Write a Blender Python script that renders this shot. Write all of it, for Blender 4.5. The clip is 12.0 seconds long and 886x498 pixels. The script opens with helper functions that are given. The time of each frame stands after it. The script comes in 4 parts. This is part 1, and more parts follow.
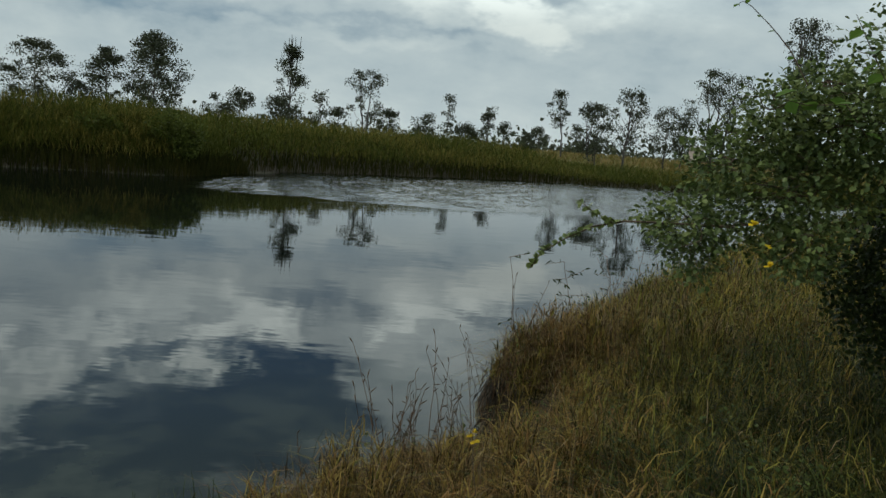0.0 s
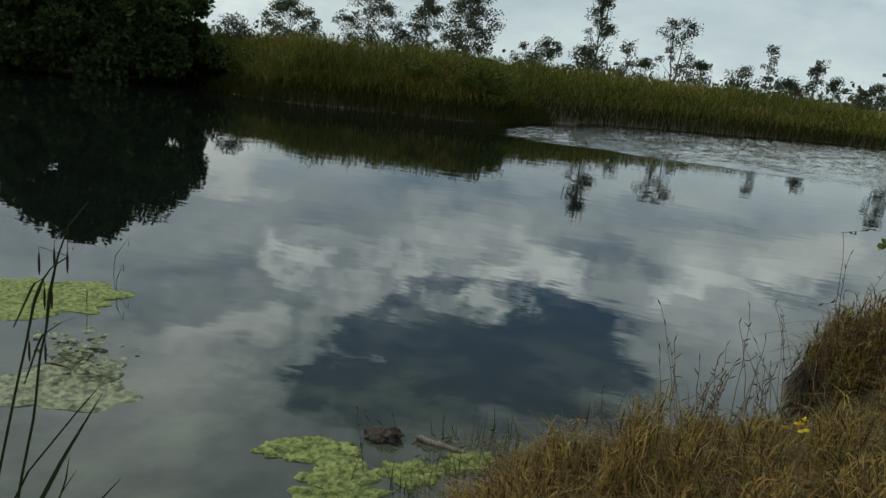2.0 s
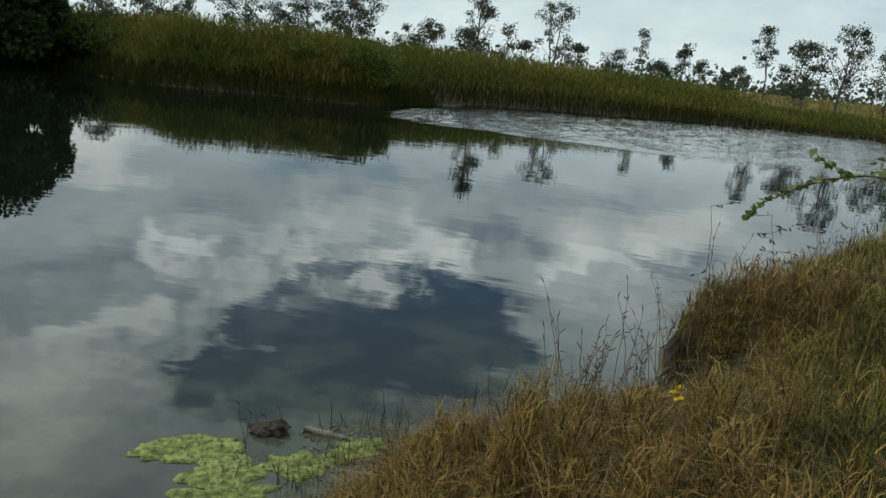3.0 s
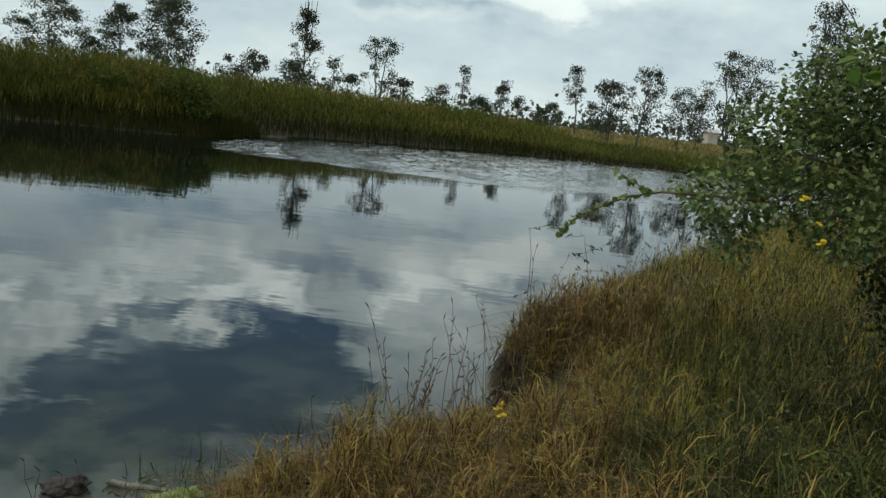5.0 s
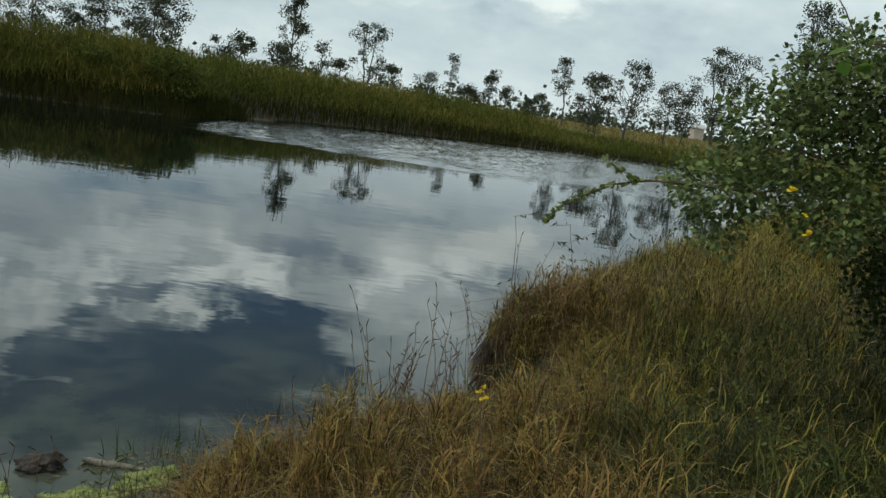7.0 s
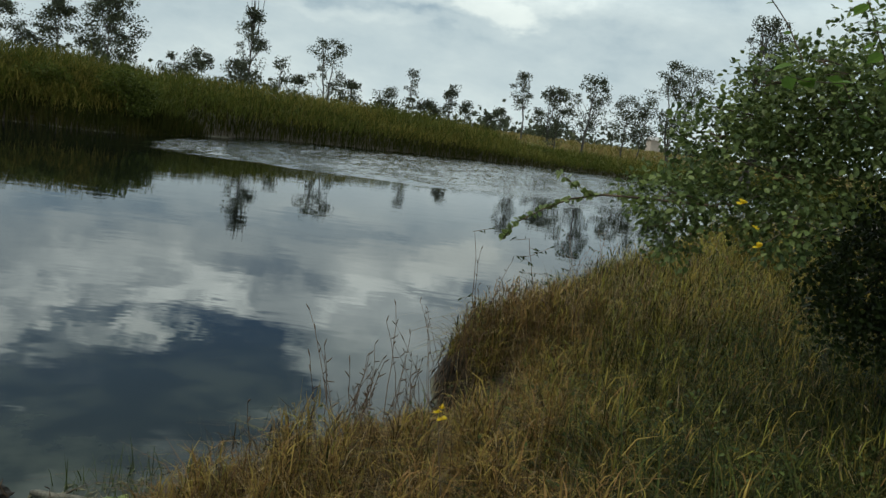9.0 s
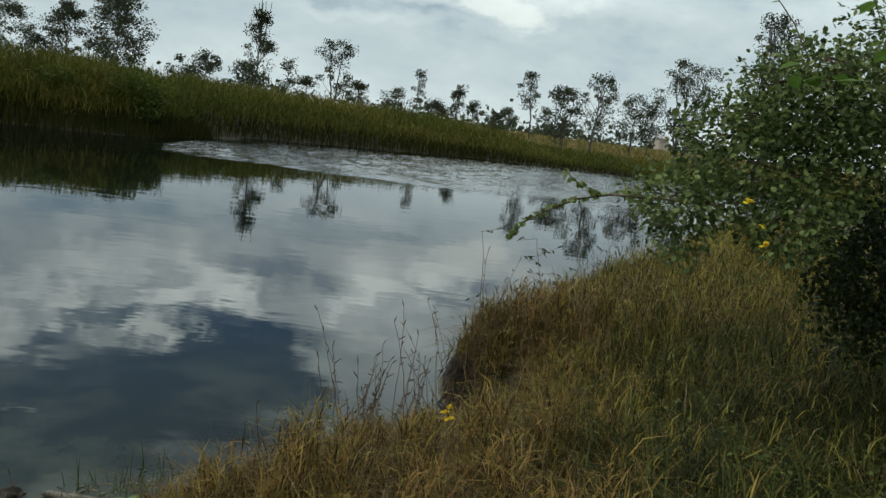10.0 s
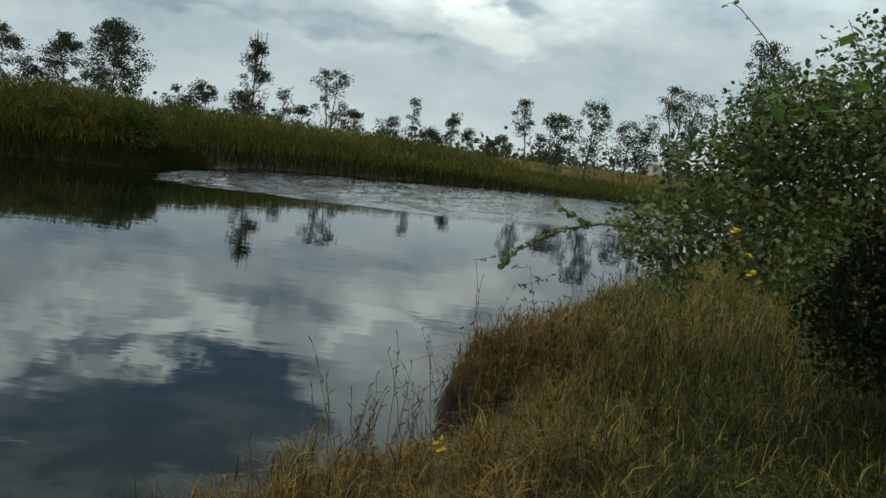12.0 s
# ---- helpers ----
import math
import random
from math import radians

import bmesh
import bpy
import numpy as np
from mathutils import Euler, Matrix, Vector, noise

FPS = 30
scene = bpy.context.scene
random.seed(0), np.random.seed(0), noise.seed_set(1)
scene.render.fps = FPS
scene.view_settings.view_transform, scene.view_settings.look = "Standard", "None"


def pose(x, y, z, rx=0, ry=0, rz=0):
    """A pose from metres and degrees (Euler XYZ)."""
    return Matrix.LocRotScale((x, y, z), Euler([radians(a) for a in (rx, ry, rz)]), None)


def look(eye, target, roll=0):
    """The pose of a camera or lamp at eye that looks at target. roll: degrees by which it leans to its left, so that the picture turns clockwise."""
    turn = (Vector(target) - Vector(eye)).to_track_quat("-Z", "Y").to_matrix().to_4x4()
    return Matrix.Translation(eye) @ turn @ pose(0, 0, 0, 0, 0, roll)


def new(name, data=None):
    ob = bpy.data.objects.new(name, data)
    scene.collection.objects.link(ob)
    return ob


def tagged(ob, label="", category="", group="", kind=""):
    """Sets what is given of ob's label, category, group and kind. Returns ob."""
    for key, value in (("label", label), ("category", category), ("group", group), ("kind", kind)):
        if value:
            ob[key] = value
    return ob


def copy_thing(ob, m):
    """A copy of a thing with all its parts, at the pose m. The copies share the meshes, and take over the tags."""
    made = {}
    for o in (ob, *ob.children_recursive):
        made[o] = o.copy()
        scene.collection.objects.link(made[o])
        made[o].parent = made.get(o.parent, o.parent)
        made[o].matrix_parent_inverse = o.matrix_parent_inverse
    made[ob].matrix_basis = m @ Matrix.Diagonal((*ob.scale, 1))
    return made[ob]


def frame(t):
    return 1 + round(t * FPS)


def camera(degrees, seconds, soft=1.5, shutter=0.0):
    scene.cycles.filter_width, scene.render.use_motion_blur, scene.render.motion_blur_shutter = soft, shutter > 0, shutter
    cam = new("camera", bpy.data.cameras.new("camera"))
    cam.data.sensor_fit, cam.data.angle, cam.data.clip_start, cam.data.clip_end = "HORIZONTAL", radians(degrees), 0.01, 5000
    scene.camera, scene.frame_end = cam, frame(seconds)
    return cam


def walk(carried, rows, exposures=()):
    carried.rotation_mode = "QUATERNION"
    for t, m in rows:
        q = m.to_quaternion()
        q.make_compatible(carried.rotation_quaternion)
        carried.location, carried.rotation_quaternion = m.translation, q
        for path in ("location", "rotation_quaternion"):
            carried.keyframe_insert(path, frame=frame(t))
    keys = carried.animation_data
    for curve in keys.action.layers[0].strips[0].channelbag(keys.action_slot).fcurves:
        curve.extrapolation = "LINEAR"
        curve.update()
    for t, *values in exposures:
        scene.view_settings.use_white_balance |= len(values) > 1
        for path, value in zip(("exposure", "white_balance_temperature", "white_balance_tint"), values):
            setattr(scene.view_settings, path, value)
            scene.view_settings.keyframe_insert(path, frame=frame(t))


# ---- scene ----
cam = camera(60.84, 12.0, soft=1.5)
# seconds, x, y, z, yaw, pitch, roll
ROWS = [
    (0.0, 0.000, 0.000, 1.900, 0.00, -7.54, 4.40),
    (0.5, -0.008, 0.013, 1.917, 3.01, -5.28, 2.61),
    (0.9, -0.035, 0.002, 1.930, 4.99, -5.90, 1.93),
    (1.0, -0.046, -0.001, 1.925, 6.83, -5.88, 2.34),
    (1.2, -0.090, -0.025, 1.910, 11.35, -5.17, 3.80),
    (1.3, -0.097, -0.036, 1.910, 13.97, -5.73, 4.33),
    (1.4, -0.105, -0.044, 1.910, 17.39, -7.07, 4.64),
    (1.5, -0.110, -0.044, 1.905, 19.59, -8.54, 4.74),
    (1.6, -0.113, -0.043, 1.907, 20.99, -9.70, 4.81),
    (1.7, -0.120, -0.042, 1.910, 21.99, -10.59, 4.90),
    (1.9, -0.124, -0.042, 1.908, 21.90, -12.25, 5.49),
    (2.0, -0.127, -0.041, 1.903, 21.57, -13.13, 6.08),
    (2.3, -0.121, -0.025, 1.900, 19.32, -14.89, 5.97),
    (2.5, -0.120, -0.011, 1.898, 17.51, -14.78, 5.74),
    (2.8, -0.117, 0.017, 1.891, 14.91, -14.33, 5.83),
    (3.0, -0.116, 0.036, 1.889, 12.92, -13.52, 6.17),
    (3.2, -0.114, 0.062, 1.886, 9.95, -13.40, 6.60),
    (3.4, -0.112, 0.090, 1.883, 7.35, -12.96, 7.07),
    (3.5, -0.106, 0.110, 1.882, 5.38, -12.18, 7.37),
    (3.6, -0.102, 0.119, 1.882, 4.22, -11.10, 7.65),
    (3.7, -0.095, 0.126, 1.880, 3.05, -9.88, 7.79),
    (4.0, -0.085, 0.132, 1.870, 1.30, -8.90, 7.75),
    (4.6, -0.078, 0.134, 1.850, 0.55, -9.20, 7.10),
    (5.3, -0.073, 0.136, 1.831, 0.31, -9.99, 6.74),
    (5.5, -0.073, 0.142, 1.827, 0.11, -10.16, 7.23),
    (6.0, -0.076, 0.143, 1.808, -0.13, -10.59, 8.31),
    (6.5, -0.076, 0.148, 1.807, -0.24, -10.76, 8.66),
    (7.0, -0.076, 0.151, 1.812, -0.96, -10.36, 8.48),
    (7.2, -0.070, 0.152, 1.811, -0.58, -10.17, 8.22),
    (8.8, -0.056, 0.178, 1.821, -2.82, -9.13, 7.95),
    (9.0, -0.052, 0.174, 1.824, -3.63, -8.88, 7.85),
    (9.5, -0.049, 0.165, 1.828, -3.49, -8.76, 7.61),
    (10.0, -0.048, 0.163, 1.829, -3.00, -8.96, 7.44),
    (10.5, -0.048, 0.160, 1.831, -2.89, -8.99, 7.25),
    (11.0, -0.051, 0.157, 1.833, -2.48, -8.40, 7.23),
    (11.5, -0.052, 0.149, 1.837, -2.05, -7.85, 7.21),
    (12.0, -0.036, 0.139, 1.848, -3.06, -6.89, 7.02),
]
EXPOSURE = ((0.0, -0.15), (1.5, -0.15), (2.2, 0.17), (2.6, 0.31), (3.5, 0.29), (6.5, 0.22), (9.5, 0.14), (11.0, 0.12), (12.0, -0.02))
walk(cam, [(t, pose(x, y, z, 90 + pitch, 0, yaw) @ pose(0, 0, 0, 0, 0, roll)) for t, x, y, z, yaw, pitch, roll in ROWS], EXPOSURE)

# ---- node helpers ----


class Nodes:
    """Short notation for a node tree."""

    def __init__(self, tree):
        self.tree = tree
        tree.nodes.clear()

    def add(self, kind, **props):
        n = self.tree.nodes.new(kind)
        for k, v in props.items():
            setattr(n, k, v)
        return n

    def put(self, value, socket):
        if hasattr(value, "is_output"):
            self.tree.links.new(value, socket)
        else:
            socket.default_value = value

    def math(self, op, a, b=0.0, clamp=False):
        n = self.add("ShaderNodeMath", operation=op, use_clamp=clamp)
        self.put(a, n.inputs[0])
        self.put(b, n.inputs[1])
        return n.outputs[0]

    def vec(self, op, a, b=(0, 0, 0)):
        n = self.add("ShaderNodeVectorMath", operation=op)
        self.put(a, n.inputs[0])
        self.put(b, n.inputs[1])
        return n.outputs["Value"] if op in ("DOT_PRODUCT", "LENGTH", "DISTANCE") else n.outputs[0]

    def noise(self, where, scale, detail=4.0, rough=0.55, distort=0.0):
        n = self.add("ShaderNodeTexNoise")
        self.put(where, n.inputs["Vector"])
        n.inputs["Scale"].default_value = scale
        n.inputs["Detail"].default_value = detail
        n.inputs["Roughness"].default_value = rough
        n.inputs["Distortion"].default_value = distort
        return n.outputs["Fac"]

    def ramp(self, x, lo, hi, a=0.0, b=1.0):
        n = self.add("ShaderNodeMapRange", interpolation_type="SMOOTHSTEP")
        for v, s in zip((x, lo, hi, a, b), n.inputs):
            self.put(v, s)
        return n.outputs[0]

    def mix(self, f, a, b):
        n = self.add("ShaderNodeMix", data_type="RGBA")
        self.put(f, n.inputs[0])
        self.put((*a, 1) if isinstance(a, tuple) else a, n.inputs[6])
        self.put((*b, 1) if isinstance(b, tuple) else b, n.inputs[7])
        return n.outputs[2]

    def xyz(self, v):
        n = self.add("ShaderNodeSeparateXYZ")
        self.put(v, n.inputs[0])
        return n.outputs

    def join(self, x, y, z):
        n = self.add("ShaderNodeCombineXYZ")
        for v, s in zip((x, y, z), n.inputs):
            self.put(v, s)
        return n.outputs[0]


# ---- sky, sun ----
SUN_AZ, SUN_EL = -102.0, 52.0
world = bpy.data.worlds.new("sky")
scene.world = world
world.use_nodes = True
N = Nodes(world.node_tree)
sky = N.add("ShaderNodeTexSky", sky_type="NISHITA", sun_disc=False)
sky.sun_elevation, sky.sun_rotation = radians(SUN_EL), radians(SUN_AZ)
sky.air_density, sky.dust_density = 1.0, 1.5
way = N.add("ShaderNodeTexCoord").outputs["Generated"]
wx, wy, wz = N.xyz(way)
puffy = N.vec("MULTIPLY", way, (1.0, 1.0, 2.0))
billow = N.noise(puffy, 7.0, 9.0, 0.62, 0.15)
streak = N.noise(N.vec("MULTIPLY", way, (1.0, 1.0, 3.6)), 5.0, 6.0, 0.55)
curl_a = N.noise(N.vec("ADD", puffy, (3.7, 1.1, 0.4)), 11.0, 4.0, 0.55)
curl_b = N.noise(N.vec("ADD", puffy, (8.2, 5.3, 2.9)), 11.0, 4.0, 0.55)
# compass bearing and height in degrees, frayed so that every cloud has a torn edge
bearing = N.math("MULTIPLY", N.math("ARCTAN2", wx, wy), 180 / math.pi)
rise = N.math("MULTIPLY", N.math("ARCSINE", wz), 180 / math.pi)
fray = N.ramp(wz, 0.10, 0.30, 7.0, 13.0)
there = N.join(N.math("ADD", bearing, N.math("MULTIPLY", N.math("SUBTRACT", curl_a, 0.5), N.math("MULTIPLY", fray, 1.5))),
               N.math("ADD", rise, N.math("MULTIPLY", N.math("SUBTRACT", curl_b, 0.5), N.math("MULTIPLY", fray, 0.8))), 0.0)


def clouds(field, banks):
    """Thickens or thins the cloud layer: bearing, height, half breadth, half height, amount."""
    for az, el, breadth, height, amount in banks:
        d = N.vec("LENGTH", N.vec("MULTIPLY", N.vec("SUBTRACT", there, (az, el, 0.0)), (1 / breadth, 1 / height, 0.0)))
        field = N.math("ADD", field, N.ramp(d, 1.55, 0.35, 0.0, amount))
    return field


LOW_CLOUDS = ((-3.5, 11.4, 3.3, 1.4, 0.16), (4.4, 9.8, 3.0, 1.5, 0.42), (-0.2, 10.4, 4.5, 1.1, 0.17), (7.6, 9.7, 2.4, 1.2, 0.19), (14.6, 10.9, 4.9, 2.0, 0.05), (-13.1, 9.8, 4.5, 0.9, 0.10), (-6.7, 7.6, 17.0, 0.6, 0.09), (-34.0, 4.7, 6.5, 2.2, 0.14),
              (5.4, 12.4, 3.7, 0.9, -0.16), (-9.4, 11.9, 4.5, 0.9, -0.14), (-21.6, 8.8, 7.7, 1.7, -0.17), (-2.5, 8.4, 8.0, 0.6, -0.12), (13.5, 7.2, 12.0, 1.5, -0.08), (-39.5, 6.2, 4.2, 3.0, 0.36), (-24.4, 7.6, 6.0, 1.2, -0.08), (26.0, 10.0, 4.2, 3.3, 0.03))
HIGH_CLOUDS = ((-37.1, 8.6, 2.4, 1.5, 0.34), (-33.7, 14.7, 1.6, 1.4, 0.30), (-28.8, 17.3, 2.6, 1.8, 0.30), (-30.2, 20.3, 2.0, 1.5, 0.30), (-37.9, 20.4, 3.8, 1.7, 0.34), (-41.9, 20.2, 2.9, 1.2, 0.12), (-38.7, 23.6, 5.3, 1.6, 0.18),
               (-22.1, 11.2, 2.9, 1.8, 0.22), (-25.4, 13.9, 3.3, 1.1, 0.20), (-15.3, 13.2, 3.5, 1.7, 0.36), (-16.8, 11.1, 2.4, 1.1, 0.20), (-11.5, 13.8, 1.8, 1.0, 0.28), (-30.2, 13.4, 2.4, 1.0, 0.12), (-1.0, 12.6, 3.0, 0.9, 0.26), (-4.4, 12.2, 2.9, 0.7, 0.16),
               (-2.3, 14.2, 6.5, 1.5, 0.12), (9.6, 10.5, 2.4, 1.7, 0.10), (-16.2, 16.6, 3.0, 0.7, 0.44), (-23.4, 16.6, 1.9, 0.7, 0.30))
BREAKS = ((-18.6, 20.1, 12.2, 3.5, -0.48), (-21.5, 25.0, 10.0, 3.2, -0.26), (-11.7, 16.4, 3.1, 1.5, -0.30), (-19.9, 15.2, 3.1, 1.0, -0.30), (-26.4, 23.9, 5.3, 2.2, -0.30), (-9.1, 19.3, 4.5, 2.0, -0.20), (-7.0, 21.5, 7.0, 3.0, -0.14), (-38.4, 15.6, 3.3, 2.0, -0.12), (-44.2, 17.1, 3.3, 2.0, -0.10),
          (-5.9, 17.0, 4.9, 1.2, -0.08), (-17.5, 24.1, 9.0, 1.6, -0.12), (-24.0, 28.5, 7.0, 3.0, -0.20), (-45.0, 27.0, 9.0, 6.0, 0.28))
thick = N.math("ADD", 0.47, N.math("ADD", N.math("MULTIPLY", N.math("SUBTRACT", billow, 0.5), 0.60), N.math("MULTIPLY", N.math("SUBTRACT", streak, 0.5), 0.40)))
thick = clouds(clouds(clouds(thick, LOW_CLOUDS), HIGH_CLOUDS), BREAKS)
thick = N.math("ADD", thick, N.ramp(wz, 0.14, 0.02, 0.0, 0.12))
cover = N.ramp(thick, 0.02, 0.48, 0.0, 1.0)
# the cloud deck is thinner part of the way up, where its bright tops shine towards the hidden sun
grey = N.ramp(wz, 0.16, 0.32, 1.0, 1.5)
white = N.ramp(wz, 0.15, 0.26, 1.0, 2.05)
grey = N.vec("MULTIPLY", N.join(grey, grey, grey), (0.440, 0.540, 0.572))
white = N.vec("MULTIPLY", N.join(white, white, white), (0.745, 0.83, 0.795))
cloud = N.mix(N.ramp(thick, 0.34, 1.04), grey, white)
# overhead, out of view, the deck is dimmed to hold down light on the grass
deck = N.ramp(wz, 0.58, 0.80, 1.0, 0.38)
cloud = N.vec("MULTIPLY", cloud, N.join(deck, deck, deck))
blue = N.vec("MULTIPLY", sky.outputs[0], (0.049, 0.062, 0.068))
back = N.add("ShaderNodeBackground")
N.put(N.mix(cover, blue, cloud), back.inputs["Color"])
back.inputs["Strength"].default_value = 1.0
N.put(back.outputs[0], N.add("ShaderNodeOutputWorld").inputs["Surface"])

sun = new("sun", bpy.data.lights.new("sun", "SUN"))
sun.data.energy, sun.data.angle, sun.data.color = 1.35, radians(10), (1.0, 0.96, 0.84)
sa, se = radians(SUN_AZ), radians(SUN_EL)
sun.matrix_world = look((0, 0, 30), (-math.sin(sa) * math.cos(se), -math.cos(sa) * math.cos(se), 30 - math.sin(se)))

# ---- materials ----


def material(name):
    m = bpy.data.materials.new(name)
    m.use_nodes = True
    return m, Nodes(m.node_tree)


def principled(n, color, rough=0.7, bump=None, strength=0.3, distance=0.02, **more):
    p = n.add("ShaderNodeBsdfPrincipled")
    n.put(color if hasattr(color, "is_output") else (*color, 1), p.inputs["Base Color"])
    n.put(rough, p.inputs["Roughness"])
    for k, v in more.items():
        n.put(v, p.inputs[k.replace("_", " ")])
    if bump is not None:
        b = n.add("ShaderNodeBump")
        b.inputs["Strength"].default_value, b.inputs["Distance"].default_value = strength, distance
        n.put(bump, b.inputs["Height"])
        n.put(b.outputs[0], p.inputs["Normal"])
    return p.outputs[0]


def finish(n, shader):
    n.put(shader, n.add("ShaderNodeOutputMaterial").inputs["Surface"])


def place_of(n):
    return n.add("ShaderNodeNewGeometry").outputs["Position"]


def leafy(name, dark, lit, third=None, share=0.3, through_light=0.3, patch=0.8, rough=0.5, sheen=0.2, rare=0.1):
    """Leaves or blades whose colour differs from piece to piece and from patch to patch, with some light passing through."""
    m, n = material(name)
    geo = n.add("ShaderNodeNewGeometry")
    each = geo.outputs["Random Per Island"]
    color = n.mix(n.ramp(each, rare, 0.95), dark, lit)
    if third:
        zone = n.noise(geo.outputs["Position"], patch, 3.0, 0.6)
        pick = n.math("ADD", zone, n.math("MULTIPLY", n.math("SUBTRACT", n.math("FRACT", n.math("MULTIPLY", each, 37.7)), 0.5), 0.5))
        color = n.mix(n.ramp(pick, 0.62 - share, 0.92 - share), color, third)
    grain = n.noise(geo.outputs["Position"], 60.0, 2.0)
    color = n.mix(n.math("MULTIPLY", grain, 0.35), color, n.vec("MULTIPLY", color, (0.45, 0.45, 0.45)))
    front = principled(n, color, rough, Specular_IOR_Level=sheen)
    thin = n.add("ShaderNodeBsdfTranslucent")
    n.put(color, thin.inputs[0])
    mixed = n.add("ShaderNodeMixShader")
    mixed.inputs[0].default_value = through_light
    n.put(front, mixed.inputs[1])
    n.put(thin.outputs[0], mixed.inputs[2])
    finish(n, mixed.outputs[0])
    return m


M_GRASS = leafy("bank_grass", (0.040, 0.026, 0.006), (0.40, 0.285, 0.072), (0.29, 0.165, 0.058), 0.20, 0.2, 0.9, 0.6, 0.12, 0.35)
M_GREEN = leafy("green_grass", (0.022, 0.027, 0.005), (0.27, 0.25, 0.048), (0.32, 0.235, 0.052), 0.13, 0.2, 1.2, 0.6, 0.12, 0.4)
# weed green, deepened to carry the shrub's shade in the colour
M_WEED = leafy("shade_toned_weed", (0.012, 0.020, 0.004), (0.085, 0.108, 0.026), (0.11, 0.095, 0.024), 0.08, 0.2, 1.6, 0.6, 0.12, 0.5)
M_DRY = leafy("dry_stalk", (0.11, 0.075, 0.038), (0.44, 0.33, 0.18), None, 0, 0.2, 0.8, 0.7, 0.08, 0.3)
M_HERB = leafy("herb_leaf", (0.040, 0.060, 0.014), (0.105, 0.135, 0.034), None, 0, 0.25, 0.8, 0.55, 0.2)
M_RUSSET = leafy("russet_stem", (0.055, 0.032, 0.016), (0.22, 0.125, 0.062), None, 0, 0.15, 0.8, 0.7, 0.08)
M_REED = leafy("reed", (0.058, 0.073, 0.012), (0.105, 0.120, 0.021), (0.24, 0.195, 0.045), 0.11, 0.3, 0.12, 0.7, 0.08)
# culms coloured far darker than the leaves, for the shade low in the bed
M_CULM = leafy("shaded_culm", (0.022, 0.026, 0.007), (0.042, 0.046, 0.012), (0.055, 0.048, 0.014), 0.1, 0.1, 0.5, 0.9, 0.0)
M_SEDGE = leafy("sedge", (0.016, 0.022, 0.008), (0.035, 0.045, 0.014), None, 0, 0.1, 0.8, 0.6, 0.1)
M_FIELD = leafy("field_grass", (0.16, 0.14, 0.035), (0.20, 0.18, 0.05), (0.26, 0.19, 0.07), 0.25, 0.25, 0.1)
M_EUCA = leafy("eucalyptus_leaf", (0.036, 0.045, 0.026), (0.092, 0.105, 0.056), None, 0, 0.35)
M_DENSE = leafy("dense_leaf", (0.020, 0.033, 0.010), (0.044, 0.066, 0.020), None, 0, 0.12, 0.8, 0.7, 0.03)
M_SHRUB = leafy("shrub_leaf", (0.045, 0.072, 0.020), (0.130, 0.180, 0.055), (0.21, 0.26, 0.080), 0.16, 0.3, 3.0, 0.45, 0.28)
# darker copy of the shrub leaf, for its shaded hollow; weeds reuse it
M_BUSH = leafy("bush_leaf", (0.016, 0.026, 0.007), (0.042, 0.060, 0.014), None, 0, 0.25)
M_SALLOW = leafy("sallow_leaf", (0.058, 0.075, 0.014), (0.12, 0.14, 0.028), None, 0, 0.25, 0.8, 0.6, 0.1)
M_FRESH = leafy("fresh_leaf", (0.11, 0.20, 0.035), (0.16, 0.27, 0.05), None, 0, 0.5, 3.0, 0.4, 0.35)


def bark(name, a, b):
    m, n = material(name)
    p = place_of(n)
    s = n.noise(n.vec("MULTIPLY", p, (1, 1, 0.2)), 14.0, 5.0)
    finish(n, principled(n, n.mix(n.ramp(s, 0.3, 0.7), a, b), 0.85, s, 0.6, 0.02))
    return m


M_BARK = bark("grey_bark", (0.03, 0.027, 0.024), (0.10, 0.09, 0.078))
M_TWIG = bark("brown_twig", (0.05, 0.035, 0.022), (0.13, 0.09, 0.055))


def ground_material():
    m, n = material("ground_soil")
    p = place_of(n)
    big = n.noise(p, 0.35, 5.0)
    small = n.noise(p, 9.0, 5.0)
    soil = n.mix(n.ramp(small, 0.3, 0.7), (0.022, 0.017, 0.010), (0.055, 0.040, 0.022))
    turf = n.mix(n.ramp(small, 0.3, 0.7), (0.10, 0.085, 0.025), (0.20, 0.17, 0.05))
    z = n.xyz(p)[2]
    color = n.mix(n.math("MULTIPLY", n.ramp(z, 0.9, 1.5), n.ramp(big, 0.2, 0.5)), soil, turf)
    mud = n.mix(n.ramp(n.noise(p, 2.6, 6.0), 0.35, 0.65), (0.05, 0.055, 0.035), (0.12, 0.12, 0.075))
    color = n.mix(n.ramp(z, 0.06, -0.02), color, mud)
    finish(n, principled(n, color, 0.9, small, 0.7, 0.03))
    return m


M_GROUND = ground_material()


